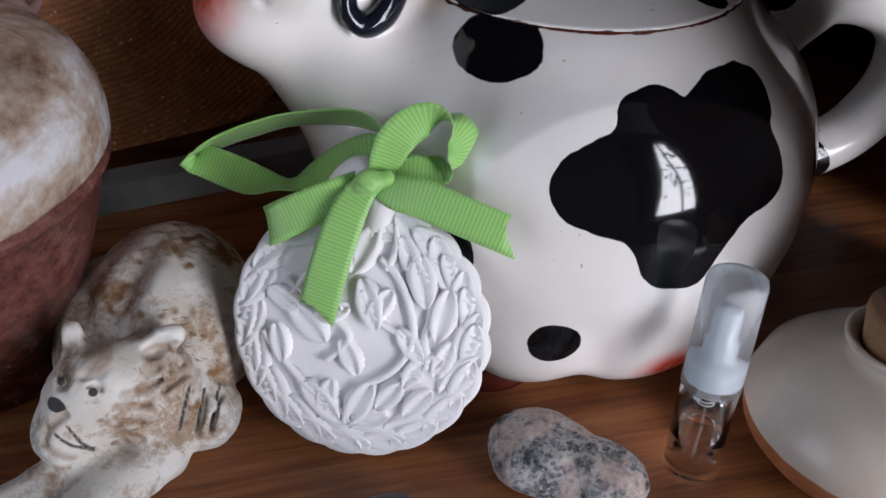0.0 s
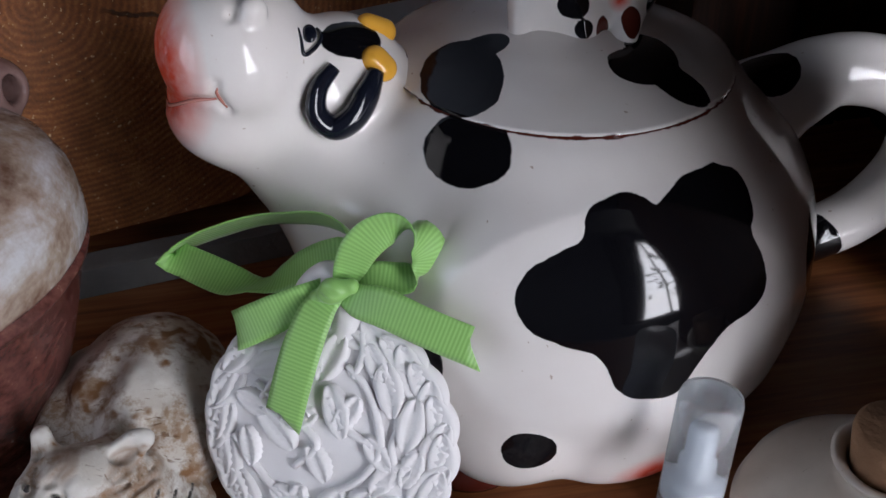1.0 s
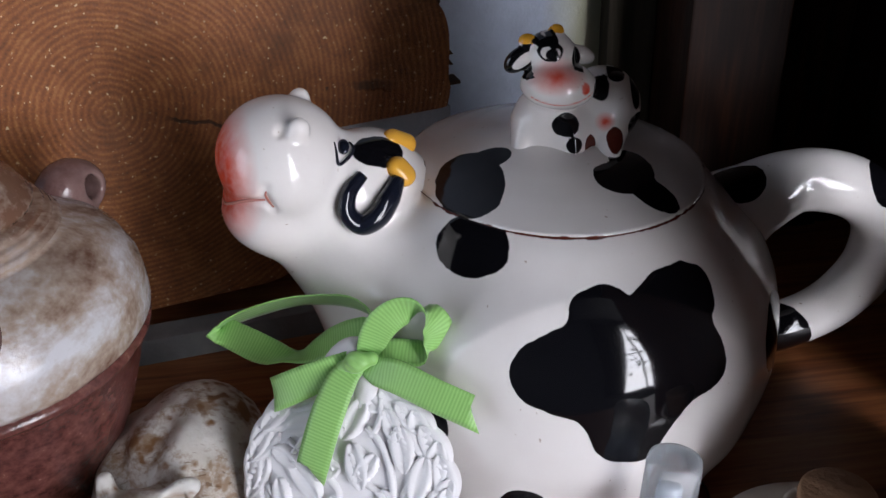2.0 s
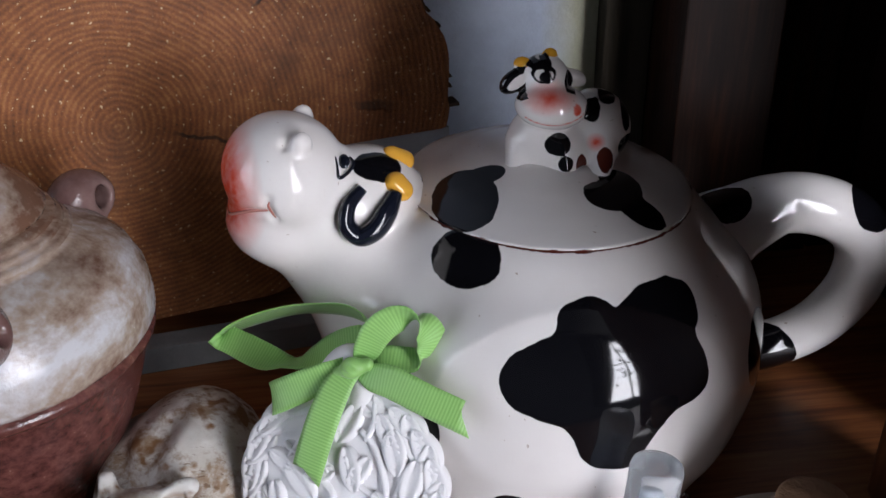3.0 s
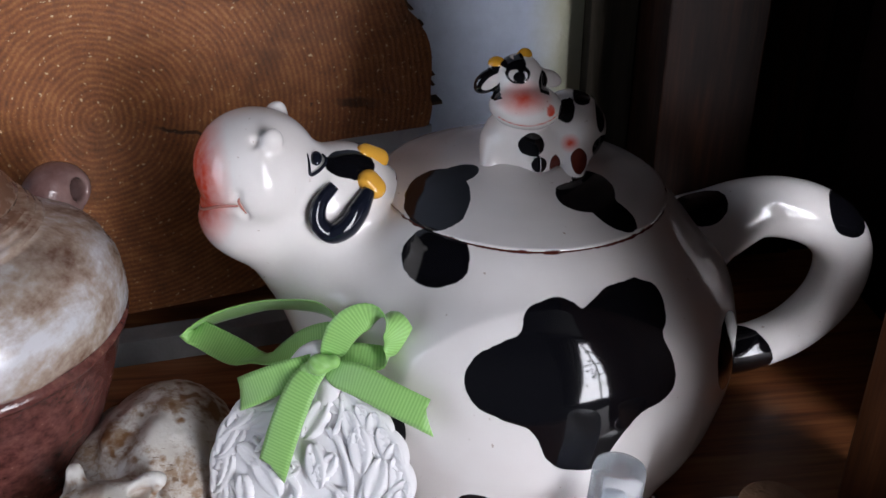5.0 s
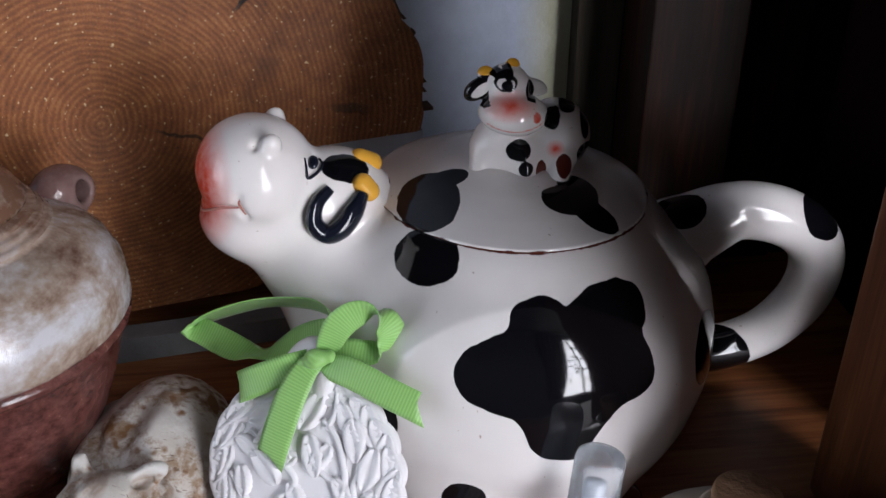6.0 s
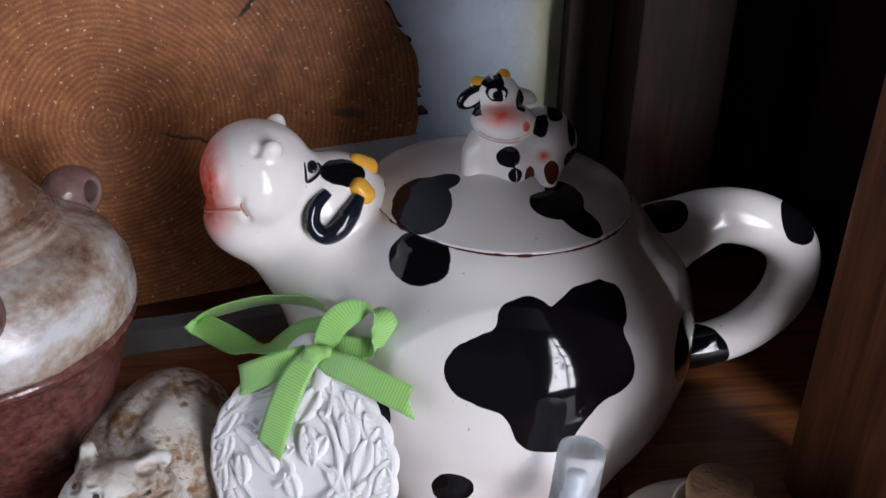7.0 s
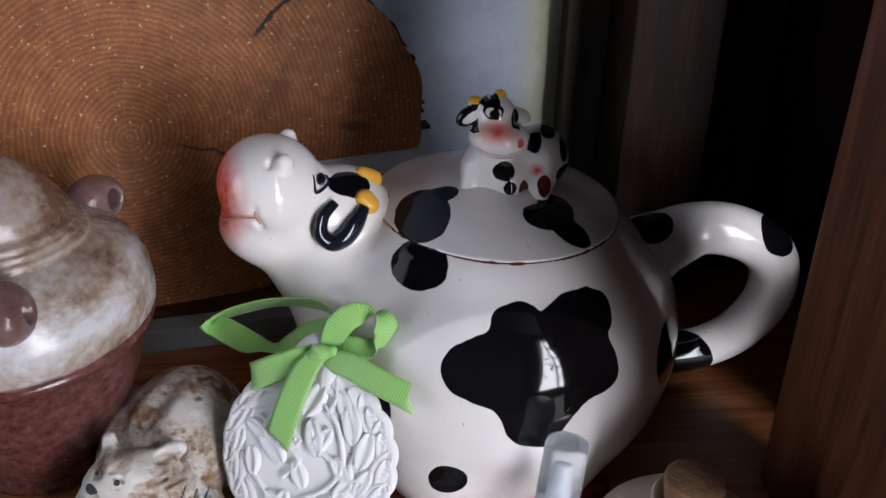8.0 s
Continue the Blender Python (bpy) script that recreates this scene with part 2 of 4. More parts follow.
ROOM = plaster_material("room_plaster", (0.13, 0.125, 0.12), (0.10, 0.095, 0.09))
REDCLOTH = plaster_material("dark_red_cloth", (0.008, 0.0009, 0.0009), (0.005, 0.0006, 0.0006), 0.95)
RIBBON = ribbon_material()
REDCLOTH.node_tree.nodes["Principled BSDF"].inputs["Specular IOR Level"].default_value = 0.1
PLASTER = plaster_material("white_plaster", (0.88, 0.87, 0.88), (0.83, 0.82, 0.83), 0.5, 0.10)
CAT = cat_material()
JAR = jar_material()
CREAM = cream_material()
CORK = plaster_material("cork", (0.30, 0.16, 0.085), (0.17, 0.085, 0.042), 0.9, 0.8)
GRANITE = granite_material()
DARKSTONE = plaster_material("dark_stone", (0.08, 0.08, 0.08), (0.16, 0.15, 0.15), 0.8)
CAPMAT = mat("frosted_plastic", (0.92, 0.94, 0.96), 0.27)
CAPMAT.node_tree.nodes["Principled BSDF"].inputs["Transmission Weight"].default_value = 0.93
CAPMAT.node_tree.nodes["Principled BSDF"].inputs["IOR"].default_value = 1.12
PUMP = mat("white_plastic", (0.36, 0.39, 0.42), 0.4)
STEEL = mat("steel_spring", (0.6, 0.6, 0.6), 0.3, 1.0)
LIQUID = mat("clear_liquid", (0.98, 0.96, 0.90), 0.0)
LIQUID.node_tree.nodes["Principled BSDF"].inputs["Transmission Weight"].default_value = 1.0
LIQUID.node_tree.nodes["Principled BSDF"].inputs["IOR"].default_value = 1.33
HOOF = mat("dark_red_glaze", (0.10, 0.018, 0.012), 0.15)
HORNMAT = mat("yellow_glaze", (0.78, 0.40, 0.05), 0.12)
EARMAT = mat("blue_black_glaze", (0.008, 0.010, 0.018), 0.1)
BATTEN = plaster_material("pale_batten", (0.22, 0.22, 0.215), (0.14, 0.14, 0.135), 0.8)
CURTAIN = plaster_material("curtain_cloth", (0.05, 0.045, 0.04), (0.03, 0.028, 0.025), 0.95)
LEAFMAT = plaster_material("leaf_green", (0.06, 0.13, 0.03), (0.04, 0.08, 0.02), 0.5)
LEDGE = plaster_material("ledge_paint", (0.50, 0.52, 0.55), (0.38, 0.40, 0.43), 0.7)
FRAME = mat("window_paint", (0.7, 0.7, 0.68), 0.4)
GLASSMAT = mat("clear_glass", (1, 1, 1), 0.0)
GLASSMAT.node_tree.nodes["Principled BSDF"].inputs["Transmission Weight"].default_value = 1.0


# ---- building helpers ----
def part(name, bm, material, parent=None, label="", smooth=True):
    """Links a bmesh, or a finished mesh, as one object."""
    if isinstance(bm, bmesh.types.BMesh):
        me = bpy.data.meshes.new(name)
        bmesh.ops.recalc_face_normals(bm, faces=bm.faces)
        bm.to_mesh(me)
        bm.free()
    else:
        me = bm
    if smooth:
        me.shade_smooth()
    me.materials.clear()
    me.materials.append(material)
    ob = new(name, me)
    if parent is not None:
        ob.parent = parent
    if label:
        tagged(ob, label)
    return ob


def thing(name, label, category, at=None, group="", kind=""):
    ob = new(name)
    ob.empty_display_size = 0.01
    if at is not None:
        ob.matrix_world = at
    return tagged(ob, label, category, group, kind)


def box(x0, x1, y0, y1, z0, z1, bevel=0.0, bm=None):
    own = bm or bmesh.new()
    r = bmesh.ops.create_cube(own, size=1.0)
    for v in r["verts"]:
        v.co = Vector(((x0 + x1) / 2 + v.co.x * (x1 - x0), (y0 + y1) / 2 + v.co.y * (y1 - y0), (z0 + z1) / 2 + v.co.z * (z1 - z0)))
    if bevel:
        es = list({e for v in r["verts"] for e in v.link_edges})
        bmesh.ops.bevel(own, geom=es, offset=bevel, segments=2, profile=0.7, affect="EDGES")
    return own


def lathe(profile, n=64, close=False):
    """Surface of revolution round z through (radius, height) pairs; a radius of 0 closes it."""
    bm = bmesh.new()
    rings = []
    for r, z in profile:
        if r <= 1e-6:
            rings.append([bm.verts.new((0, 0, z))])
        else:
            rings.append([bm.verts.new((r * math.cos(2 * math.pi * i / n), r * math.sin(2 * math.pi * i / n), z)) for i in range(n)])
    for a, b in zip(rings, rings[1:]):
        for i in range(n):
            j = (i + 1) % n
            q = [a[i % len(a)], a[j % len(a)], b[j % len(b)], b[i % len(b)]]
            q = list(dict.fromkeys(q))
            if len(q) > 2:
                bm.faces.new(q)
    return bm


def smooth_line(pts, n):
    """Catmull-Rom through points, n samples."""
    p = np.array(pts, float)
    p = np.vstack([2 * p[0] - p[1], p, 2 * p[-1] - p[-2]])
    out = []
    for s in np.linspace(0, len(p) - 3 - 1e-6, n):
        i, u = int(s), s - int(s)
        a, b, c, d = p[i:i + 4]
        out.append(0.5 * (2 * b + (c - a) * u + (2 * a - 5 * b + 4 * c - d) * u * u + (3 * b - a - 3 * c + d) * u ** 3))
    return np.array(out)


def tube(pts, radii, n=14, samples=40):
    line = smooth_line(pts, samples)
    rad = np.interp(np.linspace(0, 1, samples), np.linspace(0, 1, len(radii)), radii).tolist()
    bm = bmesh.new()
    rings, side = [], None
    for i in range(samples):
        t = Vector(line[min(i + 1, samples - 1)] - line[max(i - 1, 0)]).normalized()
        side = (side - t * side.dot(t)).normalized() if side else t.orthogonal().normalized()
        up = t.cross(side)
        rings.append([bm.verts.new(Vector(line[i]) + rad[i] * (side * math.cos(2 * math.pi * k / n) + up * math.sin(2 * math.pi * k / n))) for k in range(n)])
    for a, b in zip(rings, rings[1:]):
        for k in range(n):
            bm.faces.new((a[k], a[(k + 1) % n], b[(k + 1) % n], b[k]))
    bm.faces.new(rings[0][::-1])
    bm.faces.new(rings[-1])
    return bm


# -- solid fields: each takes an (n, 3) array and gives metres outside (+) or inside (-) --
def ball(p, c, r, turn=None):
    d = p - np.array(c)
    if turn is not None:
        d = d @ np.array(Euler([radians(a) for a in turn]).to_matrix())
    r = np.array(r if hasattr(r, "__len__") else (r, r, r), float)
    k0 = np.linalg.norm(d / r, axis=1)
    k1 = np.linalg.norm(d / r ** 2, axis=1)
    return k0 * (k0 - 1) / np.maximum(k1, 1e-9)


def rod(p, a, b, ra, rb):
    a, b = np.array(a, float), np.array(b, float)
    u = np.clip(((p - a) @ (b - a)) / ((b - a) @ (b - a)), 0, 1)
    return np.linalg.norm(p - a - u[:, None] * (b - a), axis=1) - (ra + (rb - ra) * u)


def join(a, b, k):
    h = np.clip(0.5 + 0.5 * (b - a) / k, 0, 1)
    return b + (a - b) * h - k * h * (1 - h)


def carve(a, b, k):
    """a with b cut out of it."""
    return -join(-a, b, k)


def fbm(p, scale, seed=0, octaves=3):
    """Cheap smooth noise in about -1..1 from sums of turned sines."""
    rng = np.random.RandomState(seed)
    out = np.zeros(len(p))
    amp = 1.0
    for o in range(octaves):
        for _ in range(5):
            d = rng.normal(size=3)
            d *= scale * (2.1 ** o) / np.linalg.norm(d)
            e = rng.normal(size=3)
            e *= 0.6 * scale * (2.1 ** o) / np.linalg.norm(e)
            out += amp * 0.3 * np.sin(p @ d + rng.uniform(0, 6.3) + 1.3 * np.sin(p @ e + rng.uniform(0, 6.3)))
        amp *= 0.5
    return out


def solid(name, field, lo, hi, step):
    """Mesh of the surface where field is 0, by surface nets and two steps towards the true surface."""
    lo, hi = np.array(lo, float), np.array(hi, float)
    n = np.ceil((hi - lo) / step).astype(int) + 1
    ax = [lo[i] + step * np.arange(n[i]) for i in range(3)]
    g = np.stack(np.meshgrid(*ax, indexing="ij"), -1).reshape(-1, 3)
    v = np.concatenate([field(c) for c in np.array_split(g, max(1, len(g) // 400000))]).reshape(n)
    s = v < 0
    cells = np.zeros(n - 1, int)
    acc, cnt = np.zeros((*(n - 1), 3)), np.zeros(n - 1)
    corners = [(i, j, k) for i in (0, 1) for j in (0, 1) for k in (0, 1)]
    cut = lambda c: tuple(slice(c[i], n[i] - 1 + c[i]) for i in range(3))
    for a in corners:
        for axis in range(3):
            if a[axis]:
                continue
            b = tuple(1 if i == axis else a[i] for i in range(3))
            va, vb = v[cut(a)], v[cut(b)]
            m = s[cut(a)] != s[cut(b)]
            u = np.where(m, va / np.where(m, va - vb, 1), 0)
            for i in range(3):
                acc[..., i] += np.where(m, a[i] + (u if i == axis else 0), 0)
            cnt += m
    used = cnt > 0
    ids = -np.ones(n - 1, int)
    ids[used] = np.arange(used.sum())
    where = np.argwhere(used)
    co = lo + step * (where + acc[used] / cnt[used][:, None])
    quads = []
    for axis in range(3):
        o1, o2 = [(1, 2), (2, 0), (0, 1)][axis]
        sl0 = [slice(1, n[i] - 1) for i in range(3)]
        sl0[axis] = slice(0, n[axis] - 1)
        sl1 = list(sl0)
        sl1[axis] = slice(1, n[axis])
        a, b = s[tuple(sl0)], s[tuple(sl1)]
        idx = np.argwhere(a != b) + np.array([sl0[i].start for i in range(3)])
        fl = a[a != b]
        e1, e2 = np.eye(3, dtype=int)[o1], np.eye(3, dtype=int)[o2]
        q = np.stack([ids[tuple((idx - d).T)] for d in (e1 + e2, e2, 0 * e1, e1)], 1)
        q[~fl] = q[~fl][:, ::-1]
        quads.append(q)
    quads = np.concatenate(quads)
    for _ in range(2):
        h = step * 0.2
        f0 = field(co)
        gr = np.stack([(field(co + h * np.eye(3)[i]) - f0) / h for i in range(3)], 1)
        mv = -f0[:, None] * gr / np.maximum((gr ** 2).sum(1), 0.2)[:, None]
        co = co + np.clip(mv, -step, step) * 0.9
    me = bpy.data.meshes.new(name)
    me.from_pydata(co.tolist(), [], quads.tolist())
    me.update()
    return me


def paint(me, **fields):
    """Stores float fields, worked out at the vertices."""
    co = np.empty(len(me.vertices) * 3)
    me.vertices.foreach_get("co", co)
    co = co.reshape(-1, 3)
    for name in ("spot", "blush", "yellow", "brown"):
        f = fields.get(name)
        a = me.attributes.new(name, "FLOAT", "POINT")
        vals = f(co) if f else np.full(len(co), -1.0 if name != "blush" else 0.0)
        a.data.foreach_set("value", vals.astype(np.float32))


def polygon(u, w, pts):
    """Metres inside (+) a closed outline."""
    p = np.array(pts, float)
    q = np.roll(p, -1, 0)
    best = np.full(len(u), 9.0)
    inside = np.zeros(len(u), bool)
    for (ax, ay), (bx, by) in zip(p, q):
        dx, dy = bx - ax, by - ay
        k = np.clip(((u - ax) * dx + (w - ay) * dy) / (dx * dx + dy * dy), 0, 1)
        best = np.minimum(best, np.hypot(u - ax - k * dx, w - ay - k * dy))
        c = (ay > w) != (by > w)
        inside ^= c & (u < ax + (w - ay) * dx / (dy if abs(dy) > 1e-12 else 1e-12))
    return np.where(inside, best, -best)


def oval(u, w, cu, cw, ru, rw, turn=0.0):
    c, s = math.cos(radians(turn)), math.sin(radians(turn))
    a, b = (u - cu) * c + (w - cw) * s, -(u - cu) * s + (w - cw) * c
    return (1 - np.hypot(a / ru, b / rw)) * min(ru, rw)


# ---- the shelf, the wall and the room ----
def structure(name, bm, material, label, category, smooth=False):
    ob = part(name, bm, material, smooth=smooth)
    return tagged(ob, label, category, kind="structure")


structure("floor", box(-0.55, 0.30, -0.16, 0.26, -0.022, 0.0, 0.002), SHELF, "reddish brown varnished pine shelf board under the ceramics", "shelf")
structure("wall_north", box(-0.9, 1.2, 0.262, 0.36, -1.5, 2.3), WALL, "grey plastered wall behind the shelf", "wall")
for nm, b, lab in (
    ("wall_south", [box(-2.2, 0.60, -2.15, -2.0, -1.5, 2.3), box(1.90, 2.5, -2.15, -2.0, -1.5, 2.3), box(0.60, 1.90, -2.15, -2.0, -1.5, -0.35), box(0.60, 1.90, -2.15, -2.0, 2.05, 2.3)], "plain room wall with an opening for light"),
    # this wall's opening is made only for the added left fill light
    ("wall_west", [box(-2.35, -2.2, -2.15, -1.20, -1.5, 2.3), box(-2.35, -2.2, -0.05, 0.36, -1.5, 2.3), box(-2.35, -2.2, -1.20, -0.05, -1.5, -0.9), box(-2.35, -2.2, -1.20, -0.05, 1.4, 2.3)], "plain room wall with an opening for light"),
    ("wall_east", [box(2.5, 2.65, -2.15, 0.36, -1.5, 2.3)], "plain plastered room wall"),
    ("floor_room", [box(-2.35, 2.65, -2.15, 0.36, -1.6, -1.5)], "plain brown room floor"),
    ("ceiling", [box(-2.35, 2.65, -2.15, 0.36, 2.3, 2.4)], "plain plastered room ceiling"),
    ("wall_north_side", [box(-2.35, -0.9, 0.262, 0.36, -1.5, 2.3), box(1.2, 2.65, 0.262, 0.36, -1.5, 2.3)], "plain plastered room wall"),
):
    whole = bmesh.new()
    for piece in b:
        tmp = bpy.data.meshes.new("tmp")
        piece.to_mesh(tmp)
        piece.free()
        whole.from_mesh(tmp)
        bpy.data.meshes.remove(tmp)
    structure(nm, whole, ROOM, lab, nm.split("_")[0])

WINDOW = thing("window_1", "white painted window with glazing bars", "window", kind="structure")
for x0, x1, z0, z1 in ((0.60, 0.66, -0.35, 2.05), (1.84, 1.90, -0.35, 2.05), (0.66, 1.84, -0.35, -0.28), (0.66, 1.84, 1.99, 2.05), (1.23, 1.27, -0.28, 1.99), (0.66, 1.23, 0.92, 0.95), (1.27, 1.84, 0.92, 0.95)):
    part("window_bar", box(x0, x1, -1.97, -1.93, z0, z1, 0.004), FRAME, WINDOW, smooth=False)


def drape(side):
    """An added, unseen curtain, gathered at the top middle and drawn aside below, that shapes the window's reflection.
    """
    bm = bmesh.new()
    rows = []
    for i in range(25):
        z = 2.06 - 2.40 * i / 24
        inner = 0.05 + 0.46 * (i / 24) ** 0.8
        row = []
        for k in range(41):
            u = k / 40
            off = inner + (0.80 - inner) * u
            row.append(bm.verts.new((1.25 + side * off, -1.87 + 0.022 * math.sin(u * 46 + 0.4 * math.sin(i * 0.5)), z)))
        rows.append(row)
    for p, q in zip(rows, rows[1:]):
        for k in range(40):
            bm.faces.new((p[k], p[k + 1], q[k + 1], q[k]))
    bmesh.ops.solidify(bm, geom=bm.faces[:], thickness=0.004)
    return bm


for side in (-1, 1):
    structure("curtain", drape(side), CURTAIN, "added dark curtain that shapes the window's reflection", "curtain", True)
# Loose leaves added before the lamp, standing in for foliage in the reflection.
LEAVES = bmesh.new()
rng = random.Random(12)
for k in range(260):
    h = rng.random() ** 0.8
    z = 1.85 - 1.75 * h
    x = 1.25 + rng.uniform(-1, 1) * (0.10 + 0.42 * h) + 0.10
    if math.sin(x * 14 + z * 9) + math.sin(z * 17 - x * 5) < 0.1:
        continue
    m = pose(x, -1.905 + rng.uniform(-0.015, 0.015), z, rng.uniform(60, 120), rng.uniform(0, 360), rng.uniform(-30, 30))
    w = rng.uniform(0.02, 0.05)
    LEAVES.faces.new([LEAVES.verts.new(m @ Vector(q)) for q in ((0, 0, 0), (w * 0.6, w * 0.55, 0.006), (w * 1.3, w * 0.4, 0.004), (w * 2, 0, -0.004), (w * 1.3, -w * 0.4, 0.004), (w * 0.6, -w * 0.55, 0.006))])
tagged(part("window_vine", LEAVES, LEAFMAT), "added green leaves that break up the window's reflection", "plant", kind="stuff")

# Bars added in front of the left fill light; no such window is known.
WINDOW = thing("window_2", "added unseen window frame round the left fill light", "window", kind="structure")
for y0, y1, z0, z1 in ((-1.20, -1.14, -0.9, 1.4), (-0.11, -0.05, -0.9, 1.4), (-1.14, -0.11, -0.9, -0.84), (-1.14, -0.11, 1.34, 1.4), (-0.645, -0.605, -0.84, 1.34)):
    part("window_bar", box(-2.17, -2.13, y0, y1, z0, z1, 0.004), FRAME, WINDOW, smooth=False)
for z in (-0.30, 0.25, 0.80):
    part("window_bar", box(-2.165, -2.135, -1.13, -0.12, z - 0.015, z + 0.015, 0.004), FRAME, WINDOW, smooth=False)

# Unseen board added overhead to cut bounced light and darken the glaze's reflections.
structure("trim_top", box(-0.55, 0.30, -0.10, 0.26, 0.40, 0.42, 0.002), DARKWOOD, "added unseen dark board overhead that blocks light", "shelf")
structure("trim_side", box(0.135, 0.160, -0.10, 0.055, 0.0, 0.40, 0.0015), PLANK, "upright pine side board of the shelf", "board")
structure("trim_strip", box(0.0830, 0.1055, 0.2470, 0.2615, 0.0, 0.40, 0.001), DULLWOOD, "dull grey-brown board against the wall", "board")
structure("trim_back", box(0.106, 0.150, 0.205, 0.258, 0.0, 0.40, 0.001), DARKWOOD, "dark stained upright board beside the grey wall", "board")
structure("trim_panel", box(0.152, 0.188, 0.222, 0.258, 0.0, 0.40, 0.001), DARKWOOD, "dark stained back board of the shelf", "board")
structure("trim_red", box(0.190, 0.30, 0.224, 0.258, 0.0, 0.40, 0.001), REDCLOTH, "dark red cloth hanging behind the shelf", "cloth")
# Board added to keep window light off the back right corner.
structure("trim_inner", box(0.205, 0.217, 0.057, 0.2215, 0.0, 0.40, 0.001), REDCLOTH, "added dark red board that shades the right-hand back", "board")
# Low board added to darken the shelf floor right of the pot.
structure("trim_low", box(0.178, 0.188, 0.057, 0.114, 0.0, 0.075, 0.001), DARKWOOD, "added dark low board that shades the shelf floor", "board")
# End board added to close the niche, so its right side stays dark.
structure("trim_end", box(0.30, 0.32, -0.10, 0.258, 0.0, 0.40, 0.001), DARKWOOD, "added dark end board that closes off light", "board")
# Dark strip put in for the shade at the foot of the wall.
structure("trim_rail", box(-0.30, 0.082, 0.240, 0.2615, 0.0, 0.056, 0.001), DARKWOOD, "dark strip standing in for shade along the wall's foot", "rail")


# ---- teapot ----
AX, AY = 0.0265, 0.110
PROF_Z = np.array([0.000, 0.004, 0.012, 0.025, 0.040, 0.055, 0.070, 0.080, 0.088, 0.095, 0.101, 0.105, 0.108])
PROF_R = np.array([0.054, 0.062, 0.070, 0.0762, 0.079, 0.0785, 0.0755, 0.0715, 0.065, 0.058, 0.0535, 0.0505, 0.046])
_zz = np.linspace(0, 0.108, 217)
_rr = np.interp(_zz, PROF_Z, PROF_R)
for _ in range(60):
    _rr[1:-1] = 0.25 * _rr[:-2] + 0.5 * _rr[1:-1] + 0.25 * _rr[2:]
_sl = np.gradient(_rr, _zz)


SKEW = 0.05


def body_field(p):
    p0 = p
    p = p.copy()
    p[:, 2] += SKEW * (p[:, 0] - AX) * np.clip((p[:, 2] - 0.06) / 0.04, 0, 1)
    r = np.hypot(p[:, 0] - AX, p[:, 1] - AY)
    d = (r - np.interp(p[:, 2], _zz, _rr)) / np.sqrt(1 + np.interp(p[:, 2], _zz, _sl) ** 2)
    d = np.maximum(d, np.maximum(0.003 - p[:, 2], p[:, 2] - 0.1065))
    p = p0
    # haunches, neck, head, snout
    d = join(d, ball(p, (0.036, 0.047, 0.0135), (0.024, 0.011, 0.0110), (0, 0, 12)), 0.008)
    d = join(d, ball(p, (-0.003, 0.048, 0.0205), (0.018, 0.012, 0.0145), (0, 0, -20)), 0.008)
    # neck, head, snout
    n = join(rod(p, (-0.046, 0.108, 0.100), (-0.015, 0.106, 0.066), 0.0165, 0.030), rod(p, (-0.059, 0.106, 0.094), (-0.034, 0.105, 0.062), 0.0125, 0.020), 0.01)
    d = join(d, n, 0.013)
    h = join(ball(p, (-0.036, 0.1075, 0.1075), (0.0185, 0.0175, 0.0165)), ball(p, (-0.0665, 0.106, 0.1010), (0.0165, 0.0175, 0.0140), (0, 25, 0)), 0.012)
    h = join(h, ball(p, (-0.0615, 0.106, 0.1185), (0.0205, 0.0215, 0.0192), (0, 20, 0)), 0.0045)
    d = join(d, h, 0.007)
    for y in (0.0925, 0.1185):
        d = join(d, ball(p, (-0.0545, y, 0.1335 - (0.0012 if y > 0.1 else 0.0)), (0.0034, 0.0029, 0.0037), (0, 20, 0)), 0.002)
        d = carve(d, ball(p, (-0.0596, y - 0.0003, 0.1342), (0.0016, 0.0022, 0.0030), (0, 20, 0)), 0.001)
    # line of the mouth, with its upturned corner
    for q in (smooth_line([(-0.0825, 0.1060, 0.1060), (-0.0819, 0.1010, 0.1068), (-0.0785, 0.0945, 0.1095), (-0.0729, 0.0896, 0.1128), (-0.0664, 0.0857, 0.1143)], 24),
              smooth_line([(-0.0660, 0.0849, 0.1190), (-0.0668, 0.0853, 0.1165), (-0.0660, 0.0858, 0.1140), (-0.0646, 0.0867, 0.1106)], 10)):
        near = np.abs(p[:, 0] + 0.074) < 0.014
        if near.any():
            dd = np.full(len(p), 1.0)
            dd[near] = np.min(np.linalg.norm(p[near][:, None, :] - q[None], axis=2), axis=1)
            d = carve(d, dd - 0.0015, 0.0010)
    return d


